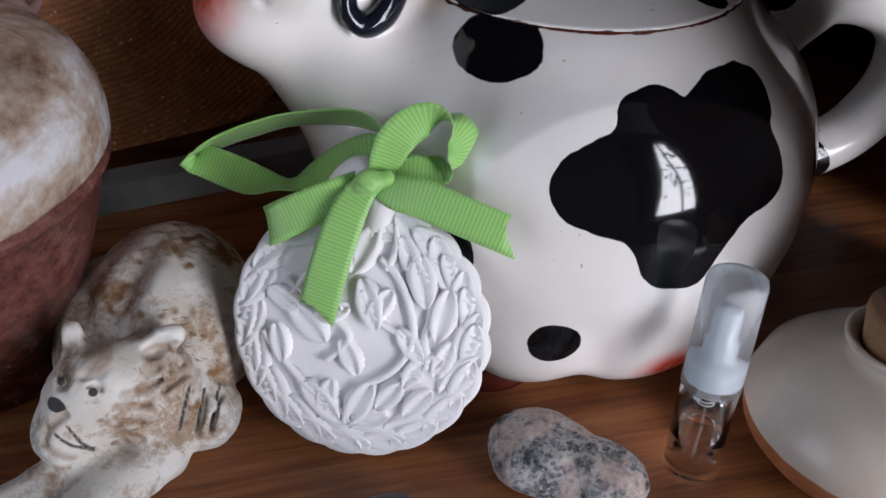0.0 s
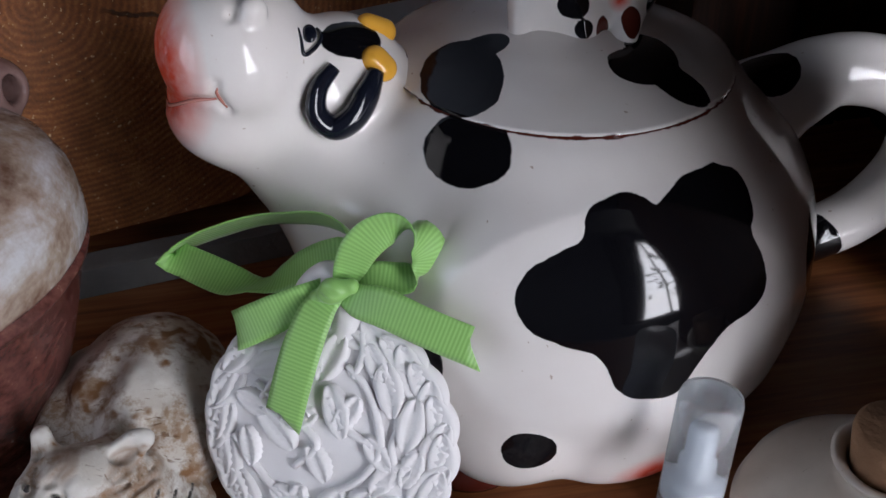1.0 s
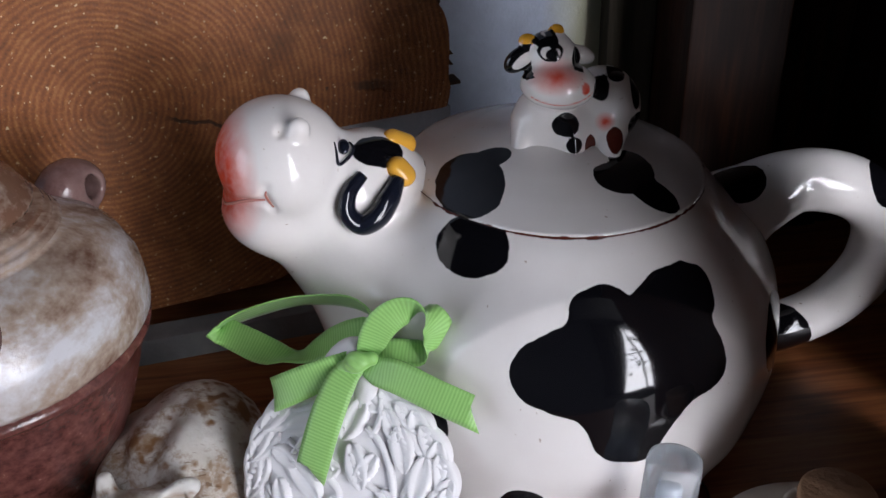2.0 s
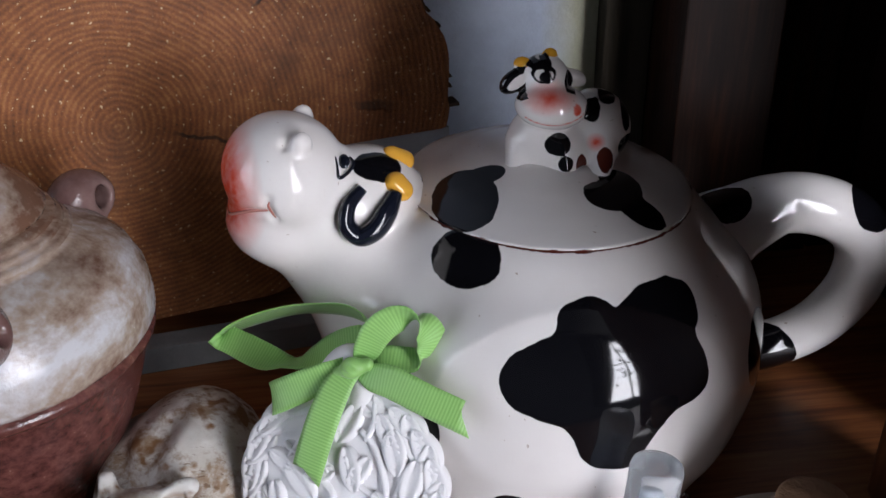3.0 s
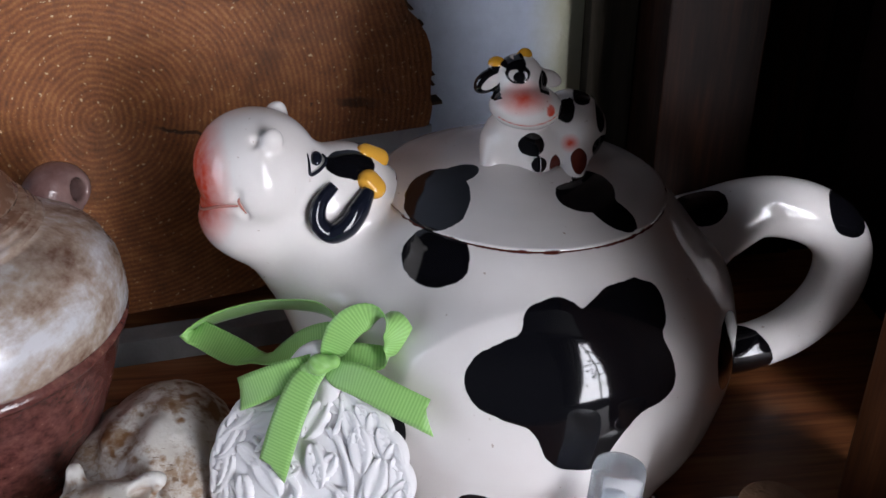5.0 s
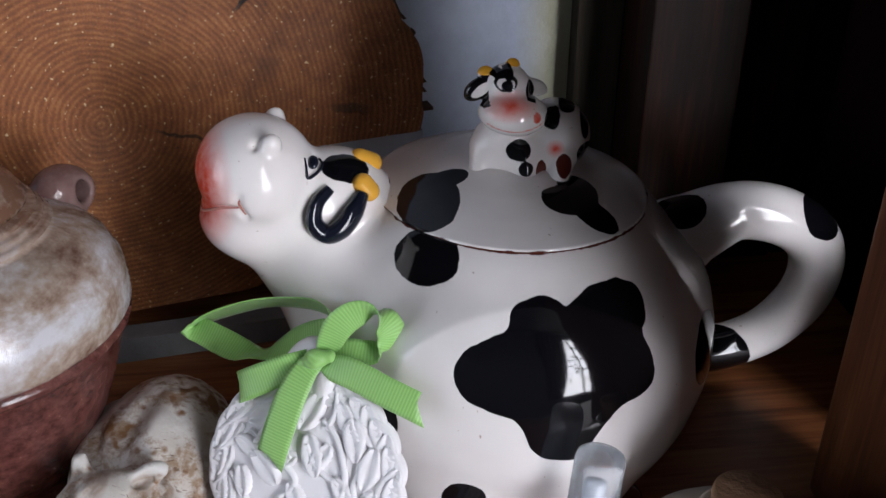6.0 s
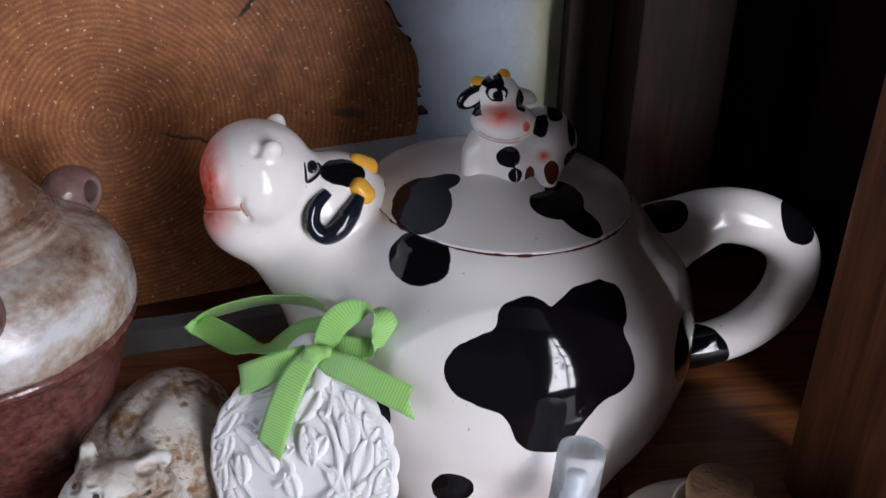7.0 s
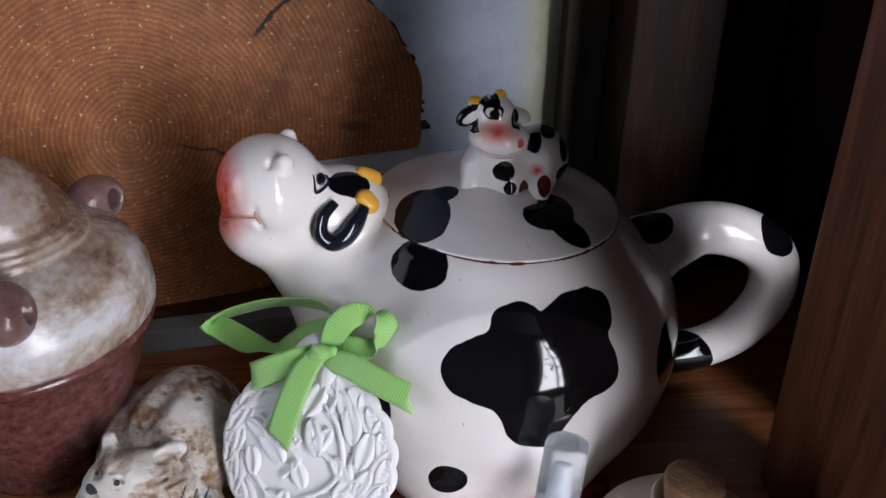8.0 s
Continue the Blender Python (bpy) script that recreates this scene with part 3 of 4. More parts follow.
def body_paint(p):
    th = np.degrees(np.arctan2(p[:, 0] - AX, AY - p[:, 1]))
    u, w = th * 0.00128, p[:, 2]
    far = np.where((p[:, 0] < -0.035) & (p[:, 2] > 0.075), -1.0, 0.0)
    big = [(28.6, 95.8), (34.9, 91.6), (33.2, 85.0), (29.4, 80.6), (30.9, 72.2), (28.6, 63.9), (19.5, 61.2), (13.5, 54.3), (9.1, 46.0), (2.5, 46.0), (-2.8, 50.8),
           (-6.2, 60.9), (-13.1, 64.3), (-19.0, 68.1), (-22.3, 75.0), (-20.1, 82.2), (-12.7, 86.5), (-9.4, 88.1), (-7.5, 93.6), (0.2, 95.6), (5.9, 94.2), (8.9, 92.6), (17.7, 95.8)]
    line = smooth_line([(a * 0.00128, b / 1000) for a, b in big + big[:1]], 90)
    d = polygon(u, w, line[:-1])
    d = np.maximum(d, oval(u, w, -39.5 * 0.00128, 0.1025, 0.0165, 0.0072))
    d = np.maximum(d, oval(u, w, -18.5 * 0.00128, 0.0285, 0.0068, 0.0062))
    d = np.maximum(d, oval(u, w, -44.0 * 0.00128, 0.052, 0.011, 0.012))
    d = np.maximum(d, oval(u, w, 57.0 * 0.00128, 0.058, 0.012, 0.014))
    d = d + far
    # hair between the horns, rim of the eye
    d = np.maximum(d, oval(p[:, 0], p[:, 1] * 0.6 + p[:, 2] * 0.8, -0.0315, 0.1562, 0.0080, 0.0054, -8) - np.where(p[:, 2] > 0.113, 0, 1))
    return d


POT = thing("teapot", "white glazed cow-shaped teapot with black spots, on the shelf", "teapot")
me = solid("body", body_field, (-0.090, 0.026, -0.002), (0.110, 0.194, 0.146), 0.0014)
paint(me, spot=body_paint,
      brown=lambda p: np.where((np.hypot(p[:, 0] - AX, p[:, 1] - AY) < 0.0508) & (p[:, 0] > -0.017), p[:, 2] + SKEW * (p[:, 0] - AX) - 0.1056, -1.0),
      blush=lambda p: np.clip(2.0 - 2.0 * np.linalg.norm((p - np.array((-0.0850, 0.100, 0.119))) / np.array((0.0205, 0.032, 0.027)), axis=1), 0, 1)
      + np.clip(1.5 - 1.5 * np.linalg.norm((p - np.array((0.040, 0.035, 0.011))) / np.array((0.016, 0.012, 0.0085)), axis=1), 0, 1))
part("body", me, GLAZE, POT)

# lid
LZ = np.array([0.1065, 0.1085, 0.1115, 0.1150, 0.1178, 0.1195])
LR = np.array([0.0492, 0.0450, 0.038, 0.028, 0.016, 0.0])
lid_mesh = lathe([(0.0, 0.1035), (0.0470, 0.1035), (0.0478, 0.1055)] + [(float(np.interp(z, LZ, LR)), float(z)) for z in np.linspace(0.1065, 0.1195, 24)], 128)
tmp = bpy.data.meshes.new("lid")
for v in lid_mesh.verts:
    v.co = Vector((v.co.x + AX, v.co.y + AY, v.co.z - SKEW * v.co.x))
bmesh.ops.subdivide_edges(lid_mesh, edges=[e for e in lid_mesh.edges if e.calc_length() > 0.003], cuts=1)
bmesh.ops.recalc_face_normals(lid_mesh, faces=lid_mesh.faces)
lid_mesh.to_mesh(tmp)
lid_mesh.free()
paint(tmp, spot=lambda p: np.maximum.reduce([oval(p[:, 0], p[:, 1], -0.0048, 0.0885, 0.0104, 0.0150, 8), oval(p[:, 0], p[:, 1], 0.0042, 0.0972, 0.0056, 0.0048), oval(p[:, 0], p[:, 1], 0.0400, 0.0820, 0.0078, 0.0066), oval(p[:, 0], p[:, 1], 0.0460, 0.0885, 0.0072, 0.0080), oval(p[:, 0], p[:, 1], 0.0495, 0.0775, 0.0085, 0.0062, -40)]),
      brown=lambda p: 0.1065 - p[:, 2] - SKEW * (p[:, 0] - AX))
LID = part("lid", tmp, GLAZE, POT, "domed lid with black spots and a small cow on top")

handle = tube([(0.088, 0.124, 0.066), (0.106, 0.127, 0.0745), (0.122, 0.128, 0.0800), (0.138, 0.128, 0.0780), (0.1525, 0.128, 0.0700), (0.1605, 0.128, 0.0570), (0.1590, 0.128, 0.0390), (0.1470, 0.128, 0.0230), (0.130, 0.127, 0.0155), (0.112, 0.125, 0.0150), (0.092, 0.122, 0.0190)],
              [0.0200, 0.0145, 0.0118, 0.0118, 0.0116, 0.0112, 0.0108, 0.0102, 0.0098, 0.0105, 0.0140], 24, 90)
tmp = bpy.data.meshes.new("handle")
bmesh.ops.recalc_face_normals(handle, faces=handle.faces)
handle.to_mesh(tmp)
handle.free()
paint(tmp, spot=lambda p: np.maximum.reduce([0.0110 - np.linalg.norm(p - np.array((0.096, 0.12, 0.09)), axis=1), 0.0120 - np.linalg.norm(p - np.array((0.158, 0.12, 0.082)), axis=1),
                                          0.0150 - np.linalg.norm(p - np.array((0.12, 0.12, 0.013)), axis=1)]))
part("handle", tmp, GLAZE, POT)


part("horn", solid("horn", lambda p: rod(p, (-0.0262, 0.0960, 0.1160), (-0.0242, 0.0948, 0.1140), 0.0038, 0.0036), (-0.034, 0.088, 0.108), (-0.015, 0.104, 0.124), 0.0008), HORNMAT, POT, "yellow horn")
part("horn", solid("horn", lambda p: rod(p, (-0.0265, 0.1075, 0.1205), (-0.0225, 0.1085, 0.1180), 0.0034, 0.0036), (-0.034, 0.102, 0.110), (-0.015, 0.116, 0.126), 0.0008), HORNMAT, POT, "yellow horn")
part("ear", tube([(-0.0368, 0.0925, 0.1168), (-0.0415, 0.0898, 0.1125), (-0.0426, 0.0882, 0.1065), (-0.0388, 0.0870, 0.1025), (-0.0335, 0.0868, 0.1050), (-0.0295, 0.0885, 0.1100), (-0.0262, 0.0925, 0.1145)],
                 [0.0018, 0.0025, 0.0029, 0.0033, 0.0036, 0.0034, 0.0022], 14, 44), EARMAT, POT, "shiny blue-black ear")
part("ear", tube([(-0.0368, 0.1225, 0.1168), (-0.0415, 0.1250, 0.1125), (-0.0426, 0.1262, 0.1065), (-0.0388, 0.1275, 0.1025), (-0.0335, 0.1277, 0.1050), (-0.0295, 0.1262, 0.1100), (-0.0262, 0.1225, 0.1145)],
                 [0.0018, 0.0025, 0.0029, 0.0033, 0.0036, 0.0034, 0.0022], 14, 44), EARMAT, POT, "shiny blue-black ear")
for x, y in ((-0.010, 0.056), (0.056, 0.054), (-0.006, 0.165), (0.056, 0.165)):
    part("hoof", solid("hoof", lambda p: np.maximum(ball(p, (x, y, 0.004), (0.014, 0.011, 0.0070)), 0.0002 - p[:, 2]), (x - 0.018, y - 0.014, -0.002), (x + 0.018, y + 0.014, 0.012), 0.0012), HOOF, POT, "dark red hoof")

LIP = mat("lip_line", (0.52, 0.22, 0.18), 0.25)
part("mouth", tube([(-0.0806, 0.1040, 0.1068), (-0.0800, 0.0988, 0.1080), (-0.0772, 0.0945, 0.1102), (-0.0726, 0.0906, 0.1127), (-0.0667, 0.0872, 0.1142)], [0.0004, 0.0005, 0.0005, 0.0005, 0.0003], 8, 40), LIP, POT, "reddish line of the mouth")
part("mouth_corner", tube([(-0.0656, 0.0866, 0.1178), (-0.0663, 0.0868, 0.1160), (-0.0657, 0.0872, 0.1138), (-0.0646, 0.0880, 0.1112)], [0.0003, 0.0004, 0.0004, 0.0003], 8, 24), LIP, POT)

# small cow on the lid, facing the viewer's side
def knob_field(p):
    d = ball(p, (0.0425, 0.1105, 0.1265), (0.0118, 0.0115, 0.0140), (0, -12, 0))
    d = join(d, ball(p, (0.0215, 0.1065, 0.1240), (0.0098, 0.0095, 0.0125)), 0.006)
    d = join(d, ball(p, (0.0325, 0.1075, 0.1200), (0.0150, 0.0105, 0.0085)), 0.005)
    d = join(d, ball(p, (0.0238, 0.1080, 0.1470), (0.0082, 0.0080, 0.0090)), 0.005)
    d = join(d, ball(p, (0.0255, 0.1025, 0.1390), (0.0120, 0.0090, 0.0080), (0, 8, 0)), 0.0016)
    d = join(d, rod(p, (0.0145, 0.1045, 0.126), (0.0135, 0.1010, 0.1175), 0.0030, 0.0034), 0.003)
    d = join(d, rod(p, (0.0285, 0.1010, 0.1240), (0.0290, 0.0960, 0.1150), 0.0044, 0.0042), 0.006)
    d = join(d, rod(p, (0.0430, 0.1010, 0.1200), (0.0405, 0.0950, 0.1150), 0.0046, 0.0036), 0.003)
    d = join(d, ball(p, (0.0140, 0.1060, 0.1478), (0.0058, 0.0024, 0.0038), (0, -42, 0)), 0.0012)
    d = join(d, ball(p, (0.0335, 0.1075, 0.1470), (0.0048, 0.0022, 0.0030), (0, 30, 0)), 0.0012)
    d = join(d, ball(p, (0.0165, 0.1070, 0.1535), (0.0028, 0.0024, 0.0026)), 0.001)
    d = join(d, ball(p, (0.0258, 0.1085, 0.1555), (0.0024, 0.0022, 0.0026)), 0.001)
    return d


KN_SPOTS = [((0.0268, 0.0973, 0.1267), 0.0042, 0.0036), ((0.0289, 0.0945, 0.1202), 0.0026, 0.0026), ((0.0385, 0.1005, 0.1370), 0.0032, 0.0046), ((0.0456, 0.1061, 0.1395), 0.0036, 0.0020),
            ((0.0510, 0.1045, 0.1325), 0.0020, 0.0052), ((0.0510, 0.1030, 0.1218), 0.0034, 0.0040), ((0.0205, 0.1040, 0.1540), 0.0030, 0.0014), ((0.0235, 0.1025, 0.1545), 0.0018, 0.0024),
            ((0.0228, 0.0998, 0.1505), 0.0020, 0.0018), ((0.0310, 0.1043, 0.1470), 0.0018, 0.0040)]
KN_BROWN = [((0.0345, 0.0965, 0.1190), 0.0020, 0.0036), ((0.0425, 0.0955, 0.1200), 0.0028, 0.0038)]


def knob_marks(spots):
    def f(p):
        best = np.full(len(p), -1.0)
        for c, rx, rz in spots:
            d = p - np.array(c)
            e = (1 - np.sqrt((d[:, 0] / rx) ** 2 + (d[:, 2] / rz) ** 2)) * min(rx, rz)
            best = np.maximum(best, np.where(np.abs(d[:, 1]) < 0.006, e, -1.0))
        return best
    return f


def knob_red(p):
    nose = np.clip(1.1 - np.linalg.norm((p - np.array((0.0235, 0.0955, 0.1450))) / np.array((0.0105, 0.008, 0.0060)), axis=1), 0, 1)
    cheek = np.clip(1.2 - np.linalg.norm((p - np.array((0.0398, 0.0985, 0.1257))) / 0.003, axis=1), 0, 1)
    nostril = np.clip((0.0021 - np.linalg.norm((p - np.array((0.0325, 0.0950, 0.1400))) / np.array((0.75, 1, 1.15)), axis=1)) / 0.0003, 0, 1)
    u = (p[:, 0] - 0.0255) / 0.0095
    mouth = np.where((p[:, 1] < 0.101) & (np.abs(u) < 1), np.clip(1 - np.abs(p[:, 2] - (0.1350 + 0.0026 * u ** 2)) / 0.0004, 0, 1), 0)
    return np.clip(nose + cheek + nostril + mouth, 0, 1)


me = solid("small_cow", knob_field, (0.003, 0.090, 0.1085), (0.060, 0.126, 0.161), 0.0007)
def knob_black(p):
    d = p - np.array((0.0142, 0.1060, 0.1476))
    c, q = math.cos(radians(42)), math.sin(radians(42))
    a, b = d[:, 0] * c + d[:, 2] * q, -d[:, 0] * q + d[:, 2] * c
    inner = (1 - np.hypot((a - 0.0006) / 0.0040, b / 0.0019)) * 0.0019
    ear = np.where((p[:, 0] < 0.0172) & (p[:, 2] > 0.1405) & (np.hypot(a / 0.0066, b / 0.0046) < 1.0), -inner, -1.0)
    e = np.hypot((p[:, 0] - 0.0226) / 0.0034, (p[:, 2] - 0.1512) / 0.0026)
    eye = np.where((p[:, 1] < 0.1035) & (p[:, 2] > 0.1470), 0.0005 - np.abs(e - 1) * 0.0030, -1.0)
    return np.maximum.reduce([knob_marks(KN_SPOTS)(p), ear, eye])


paint(me, spot=knob_black, brown=knob_marks(KN_BROWN), blush=knob_red,
      yellow=lambda p: np.maximum(0.0027 - np.linalg.norm(p - np.array((0.0165, 0.1070, 0.1542)), axis=1), 0.0025 - np.linalg.norm(p - np.array((0.0258, 0.1085, 0.1562)), axis=1)))
KNOB = part("knob_figure", me, GLAZE, LID, "small seated cow with a red nose")

# the belly's back half, lid, small cow and handle stand deeper than the plain turned shape
def deepen(co):
    """Moves points of the teapot back along the lines of an eye high in front of it."""
    ex, ey, ez = -0.04, -0.18, 0.25
    x, y, z = co.T
    step = np.clip(y - 0.050, 0, None)
    step = 0.018 * (1 - np.exp(-step * 0.42 / 0.018))
    fade = np.clip((x + 0.060) / 0.045, 0, 1)
    step = step * fade * fade * (3 - 2 * fade)
    low = np.clip((z - 0.005) / 0.075, 0, 1)
    return np.stack([x + (x - ex) / (y - ey) * step, y + step, z + (z - ez) / (y - ey) * step * low], 1)


for ob in [o for o in POT.children_recursive if o.name.split(".")[0] not in ("hoof", "handle")]:
    co = np.empty(len(ob.data.vertices) * 3)
    ob.data.vertices.foreach_get("co", co)
    co = co.reshape(-1, 3)
    if ob == KNOB:
        co[:, 2] = 0.113 + (co[:, 2] - 0.113) * 0.90
    ob.data.vertices.foreach_set("co", deepen(co).ravel())
    ob.data.update()

part("eye", tube([(-0.0448, 0.1012, 0.1244), (-0.0444, 0.0994, 0.1221), (-0.0440, 0.0972, 0.1189), (-0.0417, 0.0999, 0.1186), (-0.0396, 0.1031, 0.1194), (-0.0391, 0.1051, 0.1205), (-0.0401, 0.1066, 0.1215)], [0.0004, 0.0005, 0.0006, 0.0006, 0.0005, 0.0004], 8, 44), EARMAT, POT, "black painted outline of the eye")
part("pupil", solid("pupil", lambda p: ball(p, (-0.0421, 0.1022, 0.1222), (0.0019, 0.0028, 0.0011), (30, 0, 0)), (-0.046, 0.097, 0.118), (-0.038, 0.107, 0.127), 0.0004), EARMAT, POT)

# ---- plaster medallion ----
MED = thing("medallion", "round white plaster ornament with leaf relief and green bow", "ornament", pose(-0.0550, 0.0320, 0.0010, -26.5, 0, -25.8))
R0 = 0.0335
MX, MZ = -0.002, 0.0365                      # middle of the disc, local


def dome(r):
    """Height of the disc's front over its rim plane."""
    return 0.0025 + 0.0035 * (1 - (r / R0) ** 2)


part("disc", lathe([(0, -0.003), (R0 - 0.002, -0.003), (R0 - 0.0005, -0.001), (R0 - 0.0005, 0.001)] + [(R0 * k, dome(R0 * k)) for k in (0.97, 0.9, 0.8, 0.65, 0.5, 0.3, 0.12)] + [(0, dome(0))], 96), PLASTER, MED).matrix_local = pose(MX, 0, MZ, 90)


def leaf_mesh(name, length, width, high, teeth):
    """A pointed leaf lying in xy, tip towards +x, with a midrib, slanting veins and a thick edge."""
    bm = bmesh.new()
    nu, nv = 15, 9
    grid = []
    for i in range(nu):
        u = i / (nu - 1)
        half = width / 2 * (math.sin(math.pi * min(1, 0.04 + u * 0.94)) ** 0.55) * (1 + 0.10 * math.sin(u * teeth * 2 * math.pi))
        row = []
        for j in range(nv):
            w = j / (nv - 1) * 2 - 1
            z = high * (0.55 + 0.45 * abs(w)) * (1 - abs(w) ** 10) + high * 0.22 * math.sin((u * teeth + abs(w) * 0.8) * 2 * math.pi) * (1 - abs(w)) * (abs(w) > 0.05)
            if j == nv // 2:
                z *= 0.6
            row.append(bm.verts.new((u * length, w * half, z if 0 < j < nv - 1 else -0.0008)))
        grid.append(row)
    for a, b in zip(grid, grid[1:]):
        for j in range(nv - 1):
            bm.faces.new((a[j], b[j], b[j + 1], a[j + 1]))
    for row in (grid[0], grid[-1]):
        bm.faces.new(row)
    me = bpy.data.meshes.new(name)
    bmesh.ops.recalc_face_normals(bm, faces=bm.faces)
    bm.to_mesh(me)
    bm.free()
    return me


def on_disc(x, z, turn, lift=0.0):
    """Pose on the front of the disc at local x, z from its middle, its x axis turned in that plane."""
    r = math.hypot(x, z)
    tilt = math.degrees(math.atan(0.007 * r / R0 ** 2))
    a = math.degrees(math.atan2(z, x))
    return pose(MX, 0, MZ, 90) @ pose(x, z, dome(r) + lift) @ pose(0, 0, 0, 0, 0, a) @ pose(0, 0, 0, 0, tilt, 0) @ pose(0, 0, 0, 0, 0, turn - a)


# rope of leaves round the rim
RIM = leaf_mesh("leaf", 0.0150, 0.0094, 0.0022, 7)
for k in range(20):
    a = 18 * k + 4
    q = R0 * 0.985
    part("leaf", RIM, PLASTER, MED).matrix_local = on_disc(q * math.cos(radians(a)), q * math.sin(radians(a)), a + 90 + 17, -0.0005)
for k in range(18):
    a = 20 * k + 11
    q = R0 * 0.83
    part("leaf", RIM, PLASTER, MED).matrix_local = on_disc(q * math.cos(radians(a)), q * math.sin(radians(a)), a + 90 - 10, -0.0006)
# leaves and stems of the field: middle x, z (mm from the disc's middle), turn, length, width
BIG = leaf_mesh("leaf", 0.0140, 0.0088, 0.0021, 7)
SMALL = leaf_mesh("leaf", 0.0105, 0.0070, 0.0019, 6)
for big, x, z, turn in ((1, 3, 29, 250), (1, 1, 15, 292), (0, 10, 27, 300), (1, 15, 23, 285), (1, 24, 15, 262), (1, -18, 5, 322), (0, -22, -1, 285), (0, -3, -2, 300), (0, 12, 3, 312),
                        (1, -13, -16, 320), (0, -5, -14, 255), (1, 6, -13, 245), (0, 15, -8, 25), (0, 20, -3, 240), (1, -21, 15, 25), (0, -11, 21, 70), (0, 1, -24, 12), (0, 26, 1, 250), (0, -13, 10, 335), (0, 9, 13, 240), (0, -25, 8, 340), (0, 22, -13, 230), (0, -9, -22, 340), (0, -2, 7, 205), (0, 18, 12, 115), (0, 8, -20, 55), (0, -7, 27, 300)):
    part("leaf", BIG if big else SMALL, PLASTER, MED).matrix_local = on_disc(x / 1000, z / 1000, turn, 0.0004)
for pts in (((5, 21), (10, 17), (14, 10), (16, 0), (11, -9), (2, -15)), ((1, 12), (6, 5), (14, 1)), ((-20, 12), (-10, 6), (-1, -1), (-7, -9)), ((-26, -4), (-18, -12), (-9, -19), (2, -24)),
            ((22, 10), (19, 2), (20, -6), (15, -13)), ((-9, 24), (-13, 16), (-18, 8)), ((8, 30), (9, 24), (7, 18))):
    line = [(MX + x / 1000, -dome(math.hypot(x, z) / 1000) - 0.0010, MZ + z / 1000) for x, z in pts]
    part("stem", tube(line, [0.0009, 0.0012, 0.0009], 8, 26), PLASTER, MED)
part("hanger", tube([(-0.002, -0.001, 0.064), (-0.0035, -0.003, 0.072), (0.000, -0.003, 0.0795), (0.005, -0.003, 0.0805), (0.0085, -0.003, 0.074), (0.007, -0.001, 0.064)], [0.0042, 0.0044, 0.0040, 0.0040, 0.0044, 0.0042], 12, 30), PLASTER, MED).matrix_local = pose(-0.0070, 0, -0.0015)


def ribbon(name, pts, across, width, ends=(0.0, 0.0), label=""):
    """A grosgrain band swept along points (mm, local to the medallion); across: the way its width lies. ends: slant of each cut, in metres."""
    n = 48
    line = smooth_line(pts, n) / 1000
    wid = smooth_line(across, n)
    w0 = np.interp(np.linspace(0, 1, n), np.linspace(0, 1, len(width)), width) / 2000
    run = np.r_[0, np.cumsum(np.linalg.norm(np.diff(line, axis=0), axis=1))]
    bm = bmesh.new()
    lay = bm.verts.layers.float.new("run")
    rows = []
    for i in range(n):
        a = Vector(wid[i]).normalized()
        t = Vector(line[min(i + 1, n - 1)] - line[max(i - 1, 0)]).normalized()
        a = (a - t * a.dot(t)).normalized()
        nrm = t.cross(a)
        row = []
        for k in range(7):
            c = k / 3 - 1
            shift = 0.0
            if i == n - 1:
                shift = ends[1] * c
            elif i == 0:
                shift = ends[0] * c
            v = []
            for side in (0.5, -0.5):
                w = bm.verts.new(Vector(line[i]) + a * (float(w0[i]) * c) + t * shift + nrm * (0.0003 * (1 - c * c) + side * 0.0004))
                w[lay] = float(run[i]) + shift
                v.append(w)
            row.append(v)
        rows.append(row)
    for a, b in zip(rows, rows[1:]):
        for k in range(6):
            bm.faces.new((a[k][0], a[k + 1][0], b[k + 1][0], b[k][0]))
            bm.faces.new((a[k][1], b[k][1], b[k + 1][1], a[k + 1][1]))
        for k in (0, 6):
            bm.faces.new((a[k][0], b[k][0], b[k][1], a[k][1]))
    for r in (rows[0], rows[-1]):
        for k in range(6):
            bm.faces.new((r[k][0], r[k + 1][0], r[k + 1][1], r[k][1]))
    return part(name, bm, RIBBON, MED, label)


ribbon("ribbon_tail", [(0.5, -6.5, 77), (6, -8.5, 75.6), (13, -9.8, 75.2), (24, -10, 72.2), (35.6, -8.5, 68.9)], [(0.2, 0.2, 1), (0.25, 0.1, 1), (0.27, 0, 1), (0.27, -0.1, 1), (0.27, -0.1, 1)], [6, 8.8, 10.2, 10.4, 10.4], (0, -0.0042))
ribbon("ribbon_tail", [(-1.5, -7, 76.5), (-4.5, -10, 71), (-7.0, -11.5, 62), (-9.2, -11.5, 52), (-11.2, -10.5, 42.3)], [(1, 0, -0.2), (1, 0.1, -0.22), (1, 0.1, -0.2), (1, 0.05, -0.2), (1, 0, -0.2)], [6.5, 9.2, 10.2, 10.4, 10.4], (0, 0.0030))
ribbon("ribbon_tail", [(-3, -6, 77.5), (-9, -8.5, 73.2), (-16, -9.3, 68.8), (-23, -9, 64.6), (-27.6, -7, 61.8), (-27.2, -4, 61.8), (-17, -3, 67)], [(-0.2, 0, 1), (-0.35, 0, 1), (-0.35, 0, 1), (-0.3, 0, 1), (-0.22, 0, 1), (-0.22, 0, 1), (-0.3, 0, 1)], [5.5, 8.5, 10, 10.4, 10.4, 10.2, 9])
